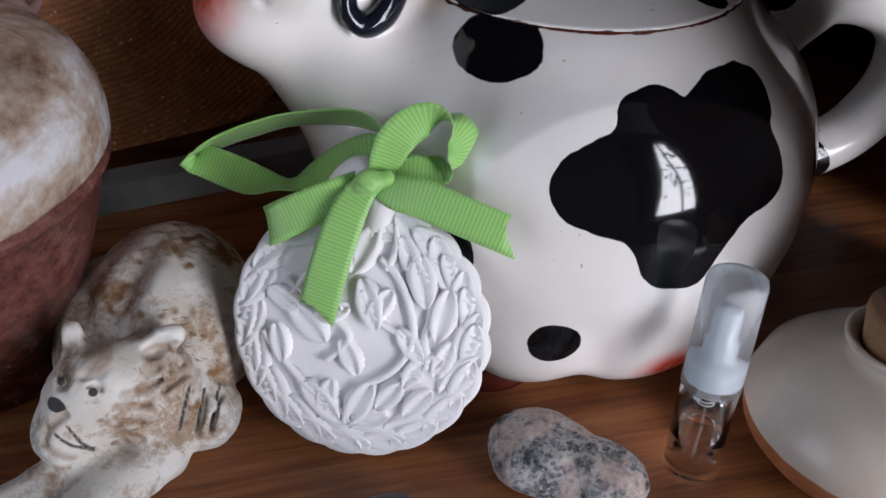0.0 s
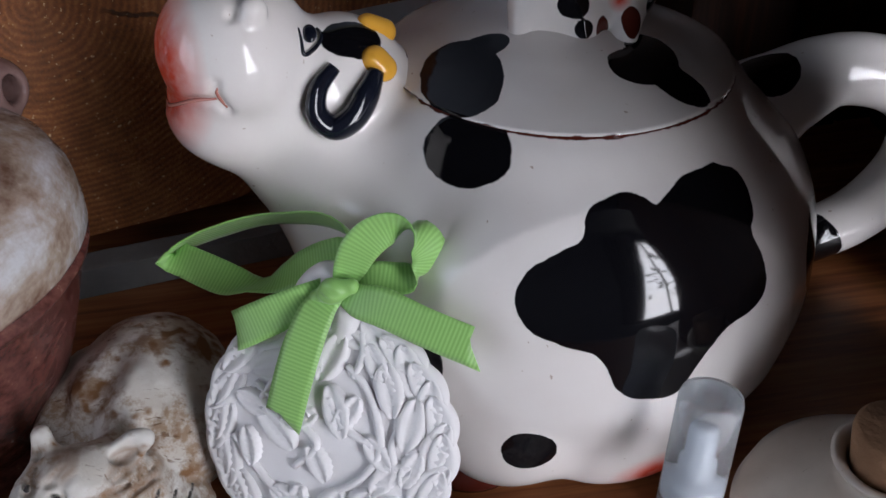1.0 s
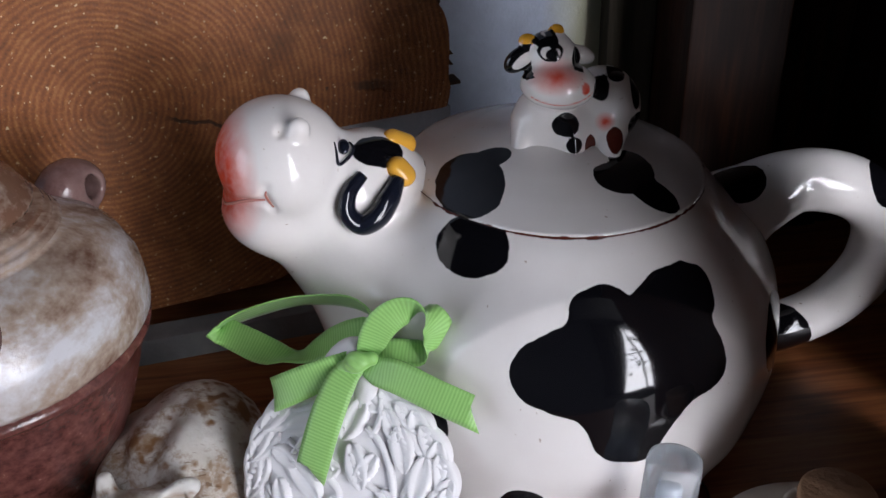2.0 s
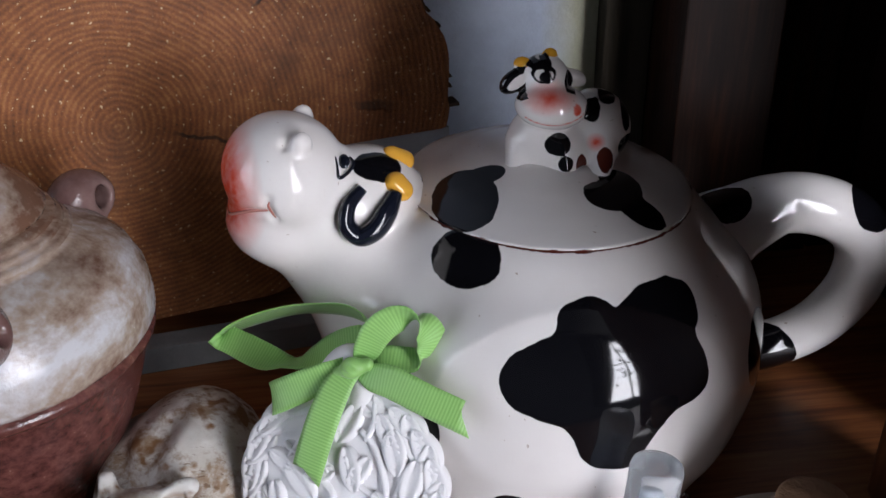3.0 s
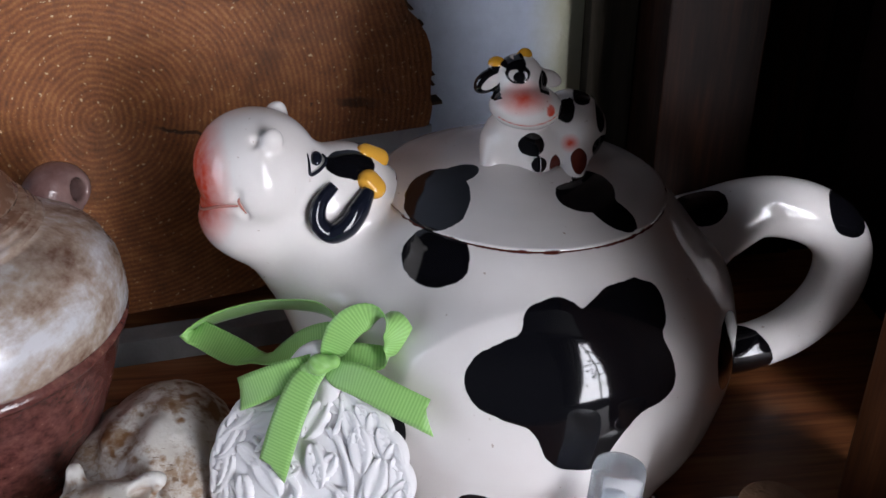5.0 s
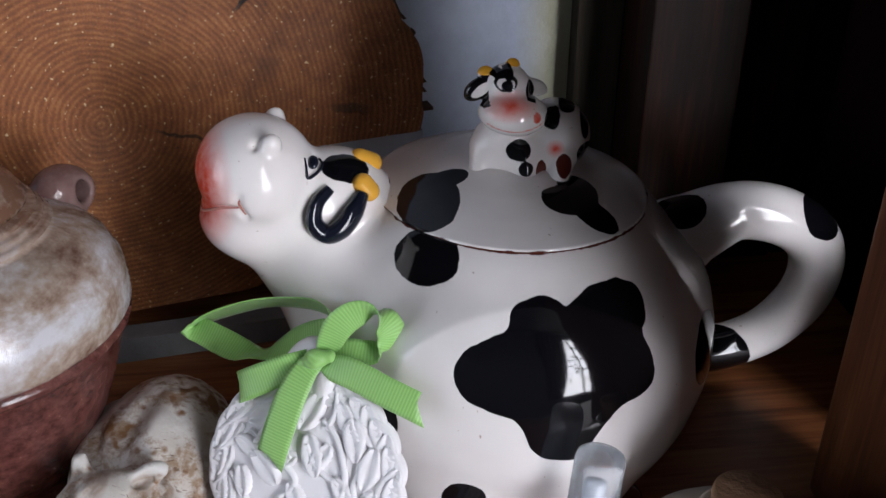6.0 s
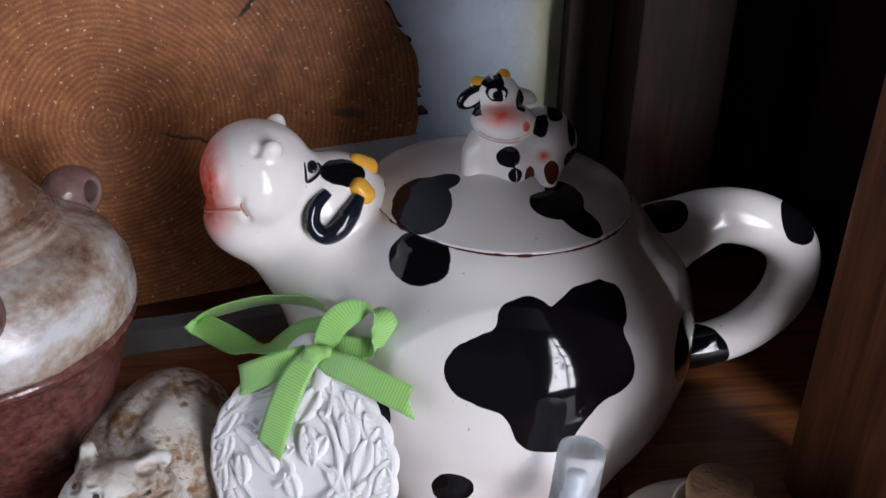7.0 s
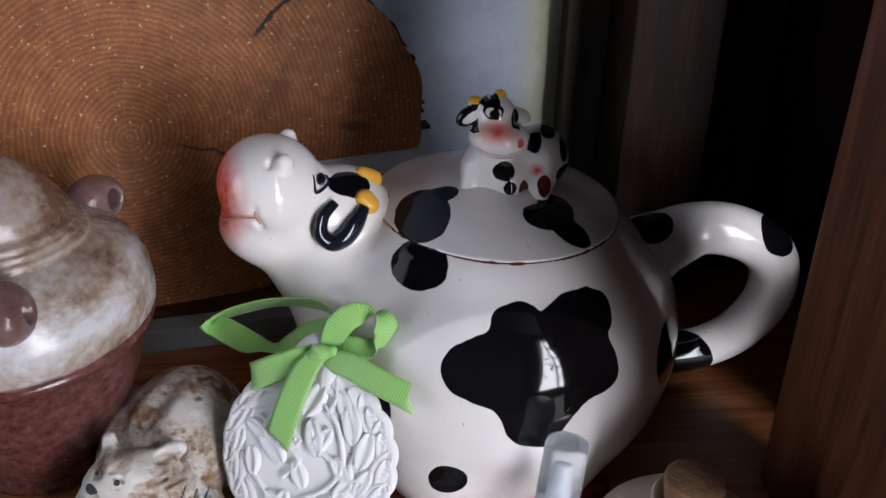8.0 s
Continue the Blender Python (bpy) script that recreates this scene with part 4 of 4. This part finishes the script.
ribbon("ribbon_loop", [(0.5, -6, 78.5), (2.6, -7.5, 83.3), (5.1, -9.0, 88.5), (8.7, -9.0, 92.8), (13.5, -8.0, 95.2), (18.6, -5.5, 93.8), (21.3, -2.5, 88.8), (19.4, -1.5, 83.3), (13.9, -3.0, 81.4), (7.5, -4.5, 81.2), (1.5, -5, 78.5)],
       [(0.8, 0.5, -0.5), (0.9, 0.4, -0.25), (0.85, 0.4, -0.45), (0.7, 0.5, -0.55), (0.6, 0.65, -0.45), (0.6, 0.78, -0.25), (0.65, 0.75, 0.0), (0.55, 0.65, 0.35), (0.3, 0.6, 0.65), (0.1, 0.5, 0.85), (0.1, 0.4, 0.8)], [5.5, 8.5, 9.6, 9.8, 10, 10, 10, 9.8, 9.2, 8, 5.5])
ribbon("ribbon_loop", [(2, -3, 79), (-2.1, 1.0, 84.7), (-8.9, 2.0, 82.2), (-15.5, 4.0, 78.5), (-22.3, 6.0, 74.1), (-29.2, 7.0, 71.0), (-37.5, 7.5, 70.8), (-46.2, 8.0, 72.5), (-53.9, 8.5, 74.3), (-57.6, 9.0, 74.7), (-54.3, 10.0, 77.5), (-45.6, 11.0, 82.4), (-32.6, 11.0, 87.8), (-19.4, 10.0, 90.5), (-8.9, 7.0, 91.2), (-0.2, 2.0, 88.7), (4, -3, 80)],
       [(0.3, 0.5, 1), (0, 0.5, 1), (0.1, 0.3, 1), (-0.1, 0.5, 1), (-0.1, 0.8, 0.7), (-0.1, 1, 0.15), (0.1, 0.7, 0.7), (0.25, 0.3, 1), (0.3, 0.3, 1), (0.25, 0.8, 0.5), (0.05, 1, -0.2), (-0.08, 1, -0.45), (-0.1, 1, -0.45), (-0.05, 1, -0.5), (0.1, 1, -0.65), (0.5, 0.8, -0.7), (0.6, 0.6, -0.3)],
       [6, 8.5, 9.6, 9.8, 9.8, 9.8, 9.8, 9.8, 9.4, 9, 9.4, 9.8, 9.8, 9.8, 9.6, 8, 6])
def knot_field(p):
    d = join(ball(p, (0.0015, -0.0098, 0.0762), (0.0034, 0.0030, 0.0034), (0, 25, 0)), rod(p, (-0.0030, -0.0085, 0.0738), (0.0060, -0.0085, 0.0778), 0.0018, 0.0021), 0.002)
    for a, b in (((-0.003, -0.0122, 0.0765), (0.003, -0.0125, 0.0735)), ((-0.001, -0.0126, 0.0785), (0.0050, -0.0123, 0.0752)), ((0.0022, -0.0124, 0.0796), (0.0062, -0.0112, 0.0772)), ((-0.004, -0.0110, 0.0745), (0.0, -0.0120, 0.0725))):
        d = carve(d, rod(p, a, b, 0.0005, 0.0005), 0.0009)
    return d


part("knot", solid("knot", knot_field, (-0.008, -0.015, 0.069), (0.011, -0.004, 0.082), 0.0006), RIBBON, MED).matrix_local = pose(-0.0026, 0.0005, 0.0010)

# ---- spray vial ----
SPRAY = thing("spray_bottle", "small clear glass spray vial with frosted cap, half full", "bottle", pose(0.0335, 0.0078, 0.0, -9, 7, 0))
part("vial", lathe([(0, 0), (0.0066, 0), (0.0073, 0.0006), (0.0075, 0.0016), (0.0075, 0.0270), (0.0068, 0.0290), (0.0056, 0.0300), (0.0056, 0.0340), (0.0046, 0.0340), (0.0046, 0.0295), (0.0060, 0.0280), (0.0066, 0.0265),
                    (0.0066, 0.0032), (0.0055, 0.0024), (0, 0.0022)], 48), GLASSMAT, SPRAY).visible_shadow = False
part("liquid", lathe([(0, 0.0023), (0.0054, 0.0025), (0.00655, 0.0033), (0.00655, 0.0205), (0.0060, 0.0200), (0, 0.0199)], 40), LIQUID, SPRAY, "clear liquid").visible_shadow = False
part("dip_tube", tube([(0, 0, 0.004), (0.0004, 0, 0.015), (0, 0, 0.030)], [0.0004, 0.0004, 0.0004], 8, 10), CAPMAT, SPRAY)
part("spring", tube([(0.0021 * math.cos(k * 1.05), 0.0021 * math.sin(k * 1.05), 0.0225 + 0.00016 * k) for k in range(48)], [0.00022, 0.00022], 5, 160), STEEL, SPRAY)
part("collar", lathe([(0.0050, 0.0300)] + [(0.0066 + (0.00022 if k % 2 else 0.0), 0.0302 + 0.00055 * k) for k in range(10)] + [(0.0060, 0.0362), (0.0048, 0.0378), (0.0034, 0.0384), (0.0034, 0.0430), (0.0027, 0.0440), (0.0027, 0.0515), (0.0022, 0.0530), (0, 0.0530)], 48), PUMP, SPRAY, "white ribbed pump collar and nozzle")
part("cap", lathe([(0.0076, 0.0285), (0.0079, 0.0285), (0.00775, 0.0590), (0.0073, 0.0608), (0.0062, 0.0615), (0, 0.0612), (0, 0.0602), (0.0060, 0.0604), (0.0069, 0.0598), (0.0071, 0.0585), (0.0072, 0.0285), (0.0076, 0.0285)], 48), CAPMAT, SPRAY, "frosted clear plastic cap").visible_shadow = False

# ---- corked bottle ----
CR = thing("cork_bottle", "squat cream glazed clay bottle with a cork", "bottle", pose(0.0835, 0.0050, 0.0))
part("body", lathe([(r, z * 0.90) for r, z in [(0, 0), (0.022, 0), (0.0245, 0.0012), (0.030, 0.006), (0.0338, 0.012), (0.0345, 0.018), (0.0325, 0.025), (0.027, 0.0315), (0.019, 0.0360), (0.0125, 0.0378), (0.0105, 0.0392), (0.0102, 0.0410), (0.0120, 0.0440), (0.0138, 0.0452), (0.0140, 0.0462),
                    (0.0128, 0.0466), (0.0108, 0.0452), (0.0092, 0.0420), (0.0088, 0.0380), (0, 0.0370)]], 80), CREAM, CR)
part("cork", lathe([(r, z * 0.90) for r, z in [(0, 0.0385), (0.0086, 0.0385), (0.0094, 0.0450), (0.0106, 0.0545), (0.0104, 0.0565), (0.0094, 0.0575), (0, 0.0578)]], 40), CORK, CR, "worn brown cork")

# ---- stones ----
def pebble(p):
    d = join(ball(p, (-0.0080, 0.0165, 0.0085), (0.0135, 0.0135, 0.0092), (0, 0, 10)), ball(p, (0.0065, 0.0035, 0.0075), (0.0115, 0.0110, 0.0080), (0, 0, -30)), 0.010)
    return np.maximum(d + 0.0005 * fbm(p, 260, 3) + 0.0003 * fbm(p, 700, 5), 0.0002 - p[:, 2])


tagged(part("granite_pebble", solid("granite_pebble", pebble, (-0.026, -0.012, -0.002), (0.022, 0.034, 0.022), 0.0009), GRANITE), "pink and grey speckled granite pebble on the shelf", "stone")
tagged(part("dark_pebble", solid("dark_pebble", lambda p: np.maximum(ball(p, (-0.052, 0.004, 0.005), (0.011, 0.008, 0.007), (0, 0, 12)) + 0.0006 * fbm(p, 330, 8), 0.0002 - p[:, 2]), (-0.068, -0.008, -0.002), (-0.036, 0.016, 0.016), 0.0009), DARKSTONE), "small dark grey rough stone on the shelf", "stone")


# ---- clay cat ----
def cat_field(p):
    d = ball(p, (-0.1035, 0.0860, 0.0170), (0.0250, 0.0300, 0.0235), (0, 0, -12))
    d = join(d, ball(p, (-0.1255, 0.0850, 0.0130), (0.0110, 0.0290, 0.0165), (0, 0, -8)), 0.004)
    d = join(d, ball(p, (-0.0915, 0.0760, 0.0150), (0.0150, 0.0210, 0.0170), (0, 0, -10)), 0.006)
    d = join(d, ball(p, (-0.0962, 0.0515, 0.0070), (0.0118, 0.0125, 0.0088), (0, 0, -8)), 0.003)
    # neck ruff, head, muzzle, ears
    d = join(d, ball(p, (-0.1100, 0.0510, 0.0170), (0.0150, 0.0150, 0.0160)), 0.006)
    d = join(d, ball(p, (-0.1185, 0.0470, 0.0250), (0.0165, 0.0120, 0.0155), (20, 0, 25)), 0.004)
    d = join(d, ball(p, (-0.1290, 0.0400, 0.0180), (0.0095, 0.0085, 0.0085), (0, 0, 30)), 0.004)
    d = join(d, rod(p, (-0.1235, 0.0505, 0.0330), (-0.1240, 0.0548, 0.0400), 0.0050, 0.0030), 0.003)
    d = carve(d, ball(p, (-0.1250, 0.0500, 0.0400), (0.0020, 0.0016, 0.0040)), 0.0015)
    d = join(d, ball(p, (-0.1030, 0.0520, 0.0335), (0.0075, 0.0034, 0.0042), (0, -25, 15)), 0.003)
    d = carve(d, ball(p, (-0.1035, 0.0492, 0.0345), (0.0050, 0.0022, 0.0024), (0, -25, 15)), 0.002)
    # outstretched legs
    d = join(d, rod(p, (-0.1180, 0.0420, 0.0070), (-0.1560, 0.0220, 0.0060), 0.0085, 0.0070), 0.003)
    d = join(d, rod(p, (-0.1080, 0.0390, 0.0070), (-0.1380, 0.0080, 0.0060), 0.0085, 0.0075), 0.003)
    for a, b in TOES:
        d = carve(d, rod(p, a, b, 0.0011, 0.0012), 0.001)
    d = carve(d, rod(p, (-0.1200, 0.0600, 0.0300), (-0.1075, 0.0800, 0.0420), 0.0025, 0.0030), 0.006)
    for c in EYES:
        d = carve(d, np.abs(np.linalg.norm(p - np.array(c), axis=1) - 0.0020) - 0.0003, 0.0006)
    for a, b in HAIRS:
        d = carve(d, rod(p, a, b, 0.0010, 0.0006), 0.0008)
    d = d + 0.0007 * fbm(p, 170, 11) + 0.0003 * fbm(p, 520, 12)
    return np.maximum(d, 0.0002 - p[:, 2])


EYES = [(-0.1261, 0.0402, 0.0368), (-0.1185, 0.0362, 0.0352)]
TOES = [((-0.0971, 0.0447, 0.0221), (-0.1010, 0.0385, 0.0136)), ((-0.0938, 0.0491, 0.0169), (-0.0970, 0.0392, 0.0106)), ((-0.0902, 0.0504, 0.0140), (-0.0934, 0.0396, 0.0098))]
WHISKERS = [((-0.1297, 0.0344, 0.0252), (-0.1219, 0.0349, 0.0173)), ((-0.1265, 0.0346, 0.0274), (-0.1222, 0.0340, 0.0162)), ((-0.1251, 0.0334, 0.0230), (-0.1219, 0.0349, 0.0173))]
MANE = [((-0.1120, 0.0367, 0.0317), (-0.1064, 0.0401, 0.0294)), ((-0.1142, 0.0353, 0.0296), (-0.1068, 0.0389, 0.0253)), ((-0.1147, 0.0352, 0.0249), (-0.1080, 0.0377, 0.0206)),
        ((-0.1160, 0.0351, 0.0217), (-0.1101, 0.0359, 0.0165)), ((-0.1156, 0.0364, 0.0155), (-0.1123, 0.0332, 0.0150))]
TUFT = [((-0.1066, 0.0429, 0.0339), (-0.1010, 0.0510, 0.0335)), ((-0.1042, 0.0454, 0.0319), (-0.0986, 0.0510, 0.0345)), ((-0.1056, 0.0426, 0.0319), (-0.1000, 0.0490, 0.0310)),
        ((-0.1052, 0.0415, 0.0298), (-0.0972, 0.0527, 0.0254)), ((-0.1085, 0.0391, 0.0309), (-0.1013, 0.0466, 0.0280)), ((-0.1029, 0.0418, 0.0269), (-0.0967, 0.0494, 0.0243))]
BROWS = [((-0.1252, 0.0435, 0.0373), (-0.1232, 0.0457, 0.0385)), ((-0.1264, 0.0439, 0.0372), (-0.1250, 0.0465, 0.0375)), ((-0.1201, 0.0395, 0.0382), (-0.1175, 0.0426, 0.0396)),
         ((-0.1184, 0.0391, 0.0382), (-0.1159, 0.0420, 0.0394)), ((-0.1171, 0.0386, 0.0378), (-0.1146, 0.0411, 0.0388))]
CHEEKS = [((-0.1263, 0.0349, 0.0301), (-0.1315, 0.0353, 0.0257)), ((-0.1315, 0.0353, 0.0257), (-0.1326, 0.0333, 0.0229)), ((-0.1326, 0.0333, 0.0229), (-0.1268, 0.0322, 0.0183))]
HAIRS = MANE + TUFT + BROWS + CHEEKS


def stroke(p, a, b, half, front):
    """Metres inside a straight stroke drawn on the front of the figure."""
    q = p.copy()
    q[:, 1] = 0.0
    d = half - rod(q, (a[0], 0.0, a[2]), (b[0], 0.0, b[2]), 0, 0)
    return np.where(p[:, 1] < front, d, -1.0)


def cat_dark(p):
    d = np.full(len(p), -1.0)
    for c in EYES:
        d = np.maximum(d, 0.0012 - np.linalg.norm(p - np.array(c), axis=1))
    d = np.maximum(d, 0.0026 - np.linalg.norm((p - np.array((-0.1284, 0.0368, 0.0322))) / np.array((1.35, 1, 0.75)), axis=1))
    for a, b in WHISKERS:
        d = np.maximum(d, stroke(p, a, b, 0.00035, 0.042) - np.where(p[:, 2] > 0.0150, 0.0, 1.0))
    for a, b in TOES:
        d = np.maximum(d, stroke(p, a, b, 0.0005, 0.054))
    return d


def cat_wash(p):
    d = np.full(len(p), -1.0)
    for c, r in (((-0.0890, 0.0950, 0.0350), 0.015), ((-0.0892, 0.0562, 0.0170), 0.0040), ((-0.1150, 0.0720, 0.0330), 0.009), ((-0.1010, 0.0560, 0.0300), 0.007), ((-0.0990, 0.0460, 0.0190), 0.006), ((-0.1100, 0.0370, 0.0230), 0.0040), ((-0.1240, 0.0530, 0.0390), 0.004)):
        d = np.maximum(d, (r - np.linalg.norm(p - np.array(c), axis=1)) * 0.22 - 0.0018 + 0.0026 * fbm(p, 800, 21))
    for a, b in HAIRS:
        d = np.maximum(d, stroke(p, a, b, 0.0006, 0.056))
    return d


me = solid("clay_cat", cat_field, (-0.168, -0.004, -0.002), (-0.070, 0.124, 0.048), 0.0008)
paint(me, spot=cat_dark, brown=cat_wash)
tagged(part("clay_cat", me, CAT), "weathered pale clay cat figurine lying on the shelf", "figurine")

# ---- stoneware jar ----
JR = thing("jar", "rounded stoneware jar, milky glaze over purple-brown", "jar", pose(-0.163, 0.0955, 0.0))
part("body", lathe([(0, 0.0), (0.026, 0.0), (0.0275, 0.001), (0.0275, 0.004), (0.0262, 0.0065), (0.0295, 0.012), (0.0355, 0.024), (0.0420, 0.040), (0.0474, 0.056), (0.0500, 0.0655), (0.0515, 0.0672), (0.0530, 0.0690), (0.0532, 0.0705), (0.0518, 0.0718), (0.0530, 0.0730), (0.0538, 0.0745),
                    (0.0540, 0.0800), (0.0530, 0.0870), (0.0498, 0.0940), (0.0450, 0.0992), (0.0420, 0.1014), (0.0400, 0.1026), (0.0378, 0.1036), (0.0360, 0.1046), (0.0340, 0.1054), (0.0322, 0.1062), (0.0334, 0.1076), (0.0322, 0.1088), (0.0304, 0.1090), (0.0314, 0.1104), (0.0304, 0.1114), (0.0286, 0.1116), (0.0296, 0.1130), (0.0286, 0.1140), (0.0264, 0.1144), (0.0258, 0.1152), (0.020, 0.117), (0, 0.117)], 110), JAR, JR)
part("lid", lathe([(0, 0.1150), (0.0268, 0.1150), (0.0272, 0.1165), (0.0235, 0.1225), (0.0170, 0.1290), (0.0120, 0.1340), (0.0070, 0.1370), (0, 0.138)], 72), JAR, JR, "domed brown-streaked lid")
LUGMAT = plaster_material("lug_glaze", (0.12, 0.055, 0.05), (0.27, 0.18, 0.165), 0.15, 0.4)
def lug_field(p):
    """Pierced ear; x points away from the jar, y along its girth."""
    d = ball(p, (0.0, 0.0, 0.0), (0.0125, 0.0092, 0.0100), (0, 20, 0))
    d = join(d, ball(p, (-0.008, 0.0, -0.006), (0.012, 0.0110, 0.0085)), 0.006)
    d = carve(d, rod(p, (0.0028, -0.016, 0.0004), (0.0028, 0.016, 0.0004), 0.0040, 0.0040), 0.0022)
    return d + 0.0002 * fbm(p, 420, 31)


LUG = solid("lug", lug_field, (-0.022, -0.014, -0.018), (0.016, 0.014, 0.014), 0.0008)
for a in (54, -72, 174):
    c, q = math.cos(radians(a)), math.sin(radians(a))
    part("lug", LUG, LUGMAT, JR, "pierced lug of purple-brown glaze").matrix_local = pose(0.0475 * c, 0.0475 * q, 0.1010, 0, 0, a)

# ---- log slice and batten ----
LOGT = thing("log_slice", "sawn slice of a pine log showing growth rings", "wood", pose(-0.1235, 0.186, 0.112, 0, 0, 14))
def log_radius(a):
    """The slice is longest towards its lower corner."""
    a = (a + math.pi) % (2 * math.pi) - math.pi
    return 0.1215 + 0.0130 * math.cos(min(abs(a + 0.12) * 3.6, math.pi))


bm = bmesh.new()
out = []
rng = random.Random(5)
for k in range(200):
    a = 2 * math.pi * k / 200
    r = log_radius(a) + 0.0008 * math.sin(23 * a) + rng.uniform(-0.0006, 0.0006)
    x, z = r * math.cos(a), r * math.sin(a)
    out.append((x, max(z, -0.098)) if x < 0.066 else (x, max(z, -0.0300)))
clean = []
for q in out:
    if not clean or math.hypot(q[0] - clean[-1][0], q[1] - clean[-1][1]) > 0.0008:
        clean.append(q)
top = [bm.verts.new((x, 0, z)) for x, z in clean]
bm.faces.new(top)
ex = bmesh.ops.extrude_face_region(bm, geom=bm.faces[:])
for v in ex["geom"]:
    if isinstance(v, bmesh.types.BMVert):
        v.co.y += 0.030
part("slab", bm, LOG, LOGT, smooth=False)
for k in range(26):
    a = radians(-8 + 3.2 * k + rng.uniform(-1, 1))
    r = log_radius(a)
    ln = rng.uniform(0.002, 0.006) if k % 7 else 0.011
    b2 = box(-ln / 2, ln / 2, 0.001, rng.uniform(0.004, 0.012), -0.0008, 0.0008, 0.0003)
    for v in b2.verts:
        v.co.z += 0.0006 * math.sin(900 * v.co.x)
    part("bark_flake", b2, BARK, LOGT).matrix_local = pose(r * math.cos(a), 0, r * math.sin(a), 0, -math.degrees(a) - 90 + (rng.uniform(-20, 20) if k % 5 else 75), 0)
tagged(part("batten", box(-0.16, 0.16, -0.006, 0.006, 0, 0.0125, 0.0015), BATTEN, smooth=False), "pale grey wooden batten under the log slice", "batten").matrix_world = pose(-0.185, 0.162, 0.0, 0, 0, 8)
structure("trim_ledge", box(0.060, 0.1335, 0.0015, 0.030, -0.0425, -0.0304, 0.0006), LEDGE, "pale grey painted ledge under the log slice", "ledge").matrix_world = pose(-0.1235, 0.186, 0.112, 0, 0, 14)
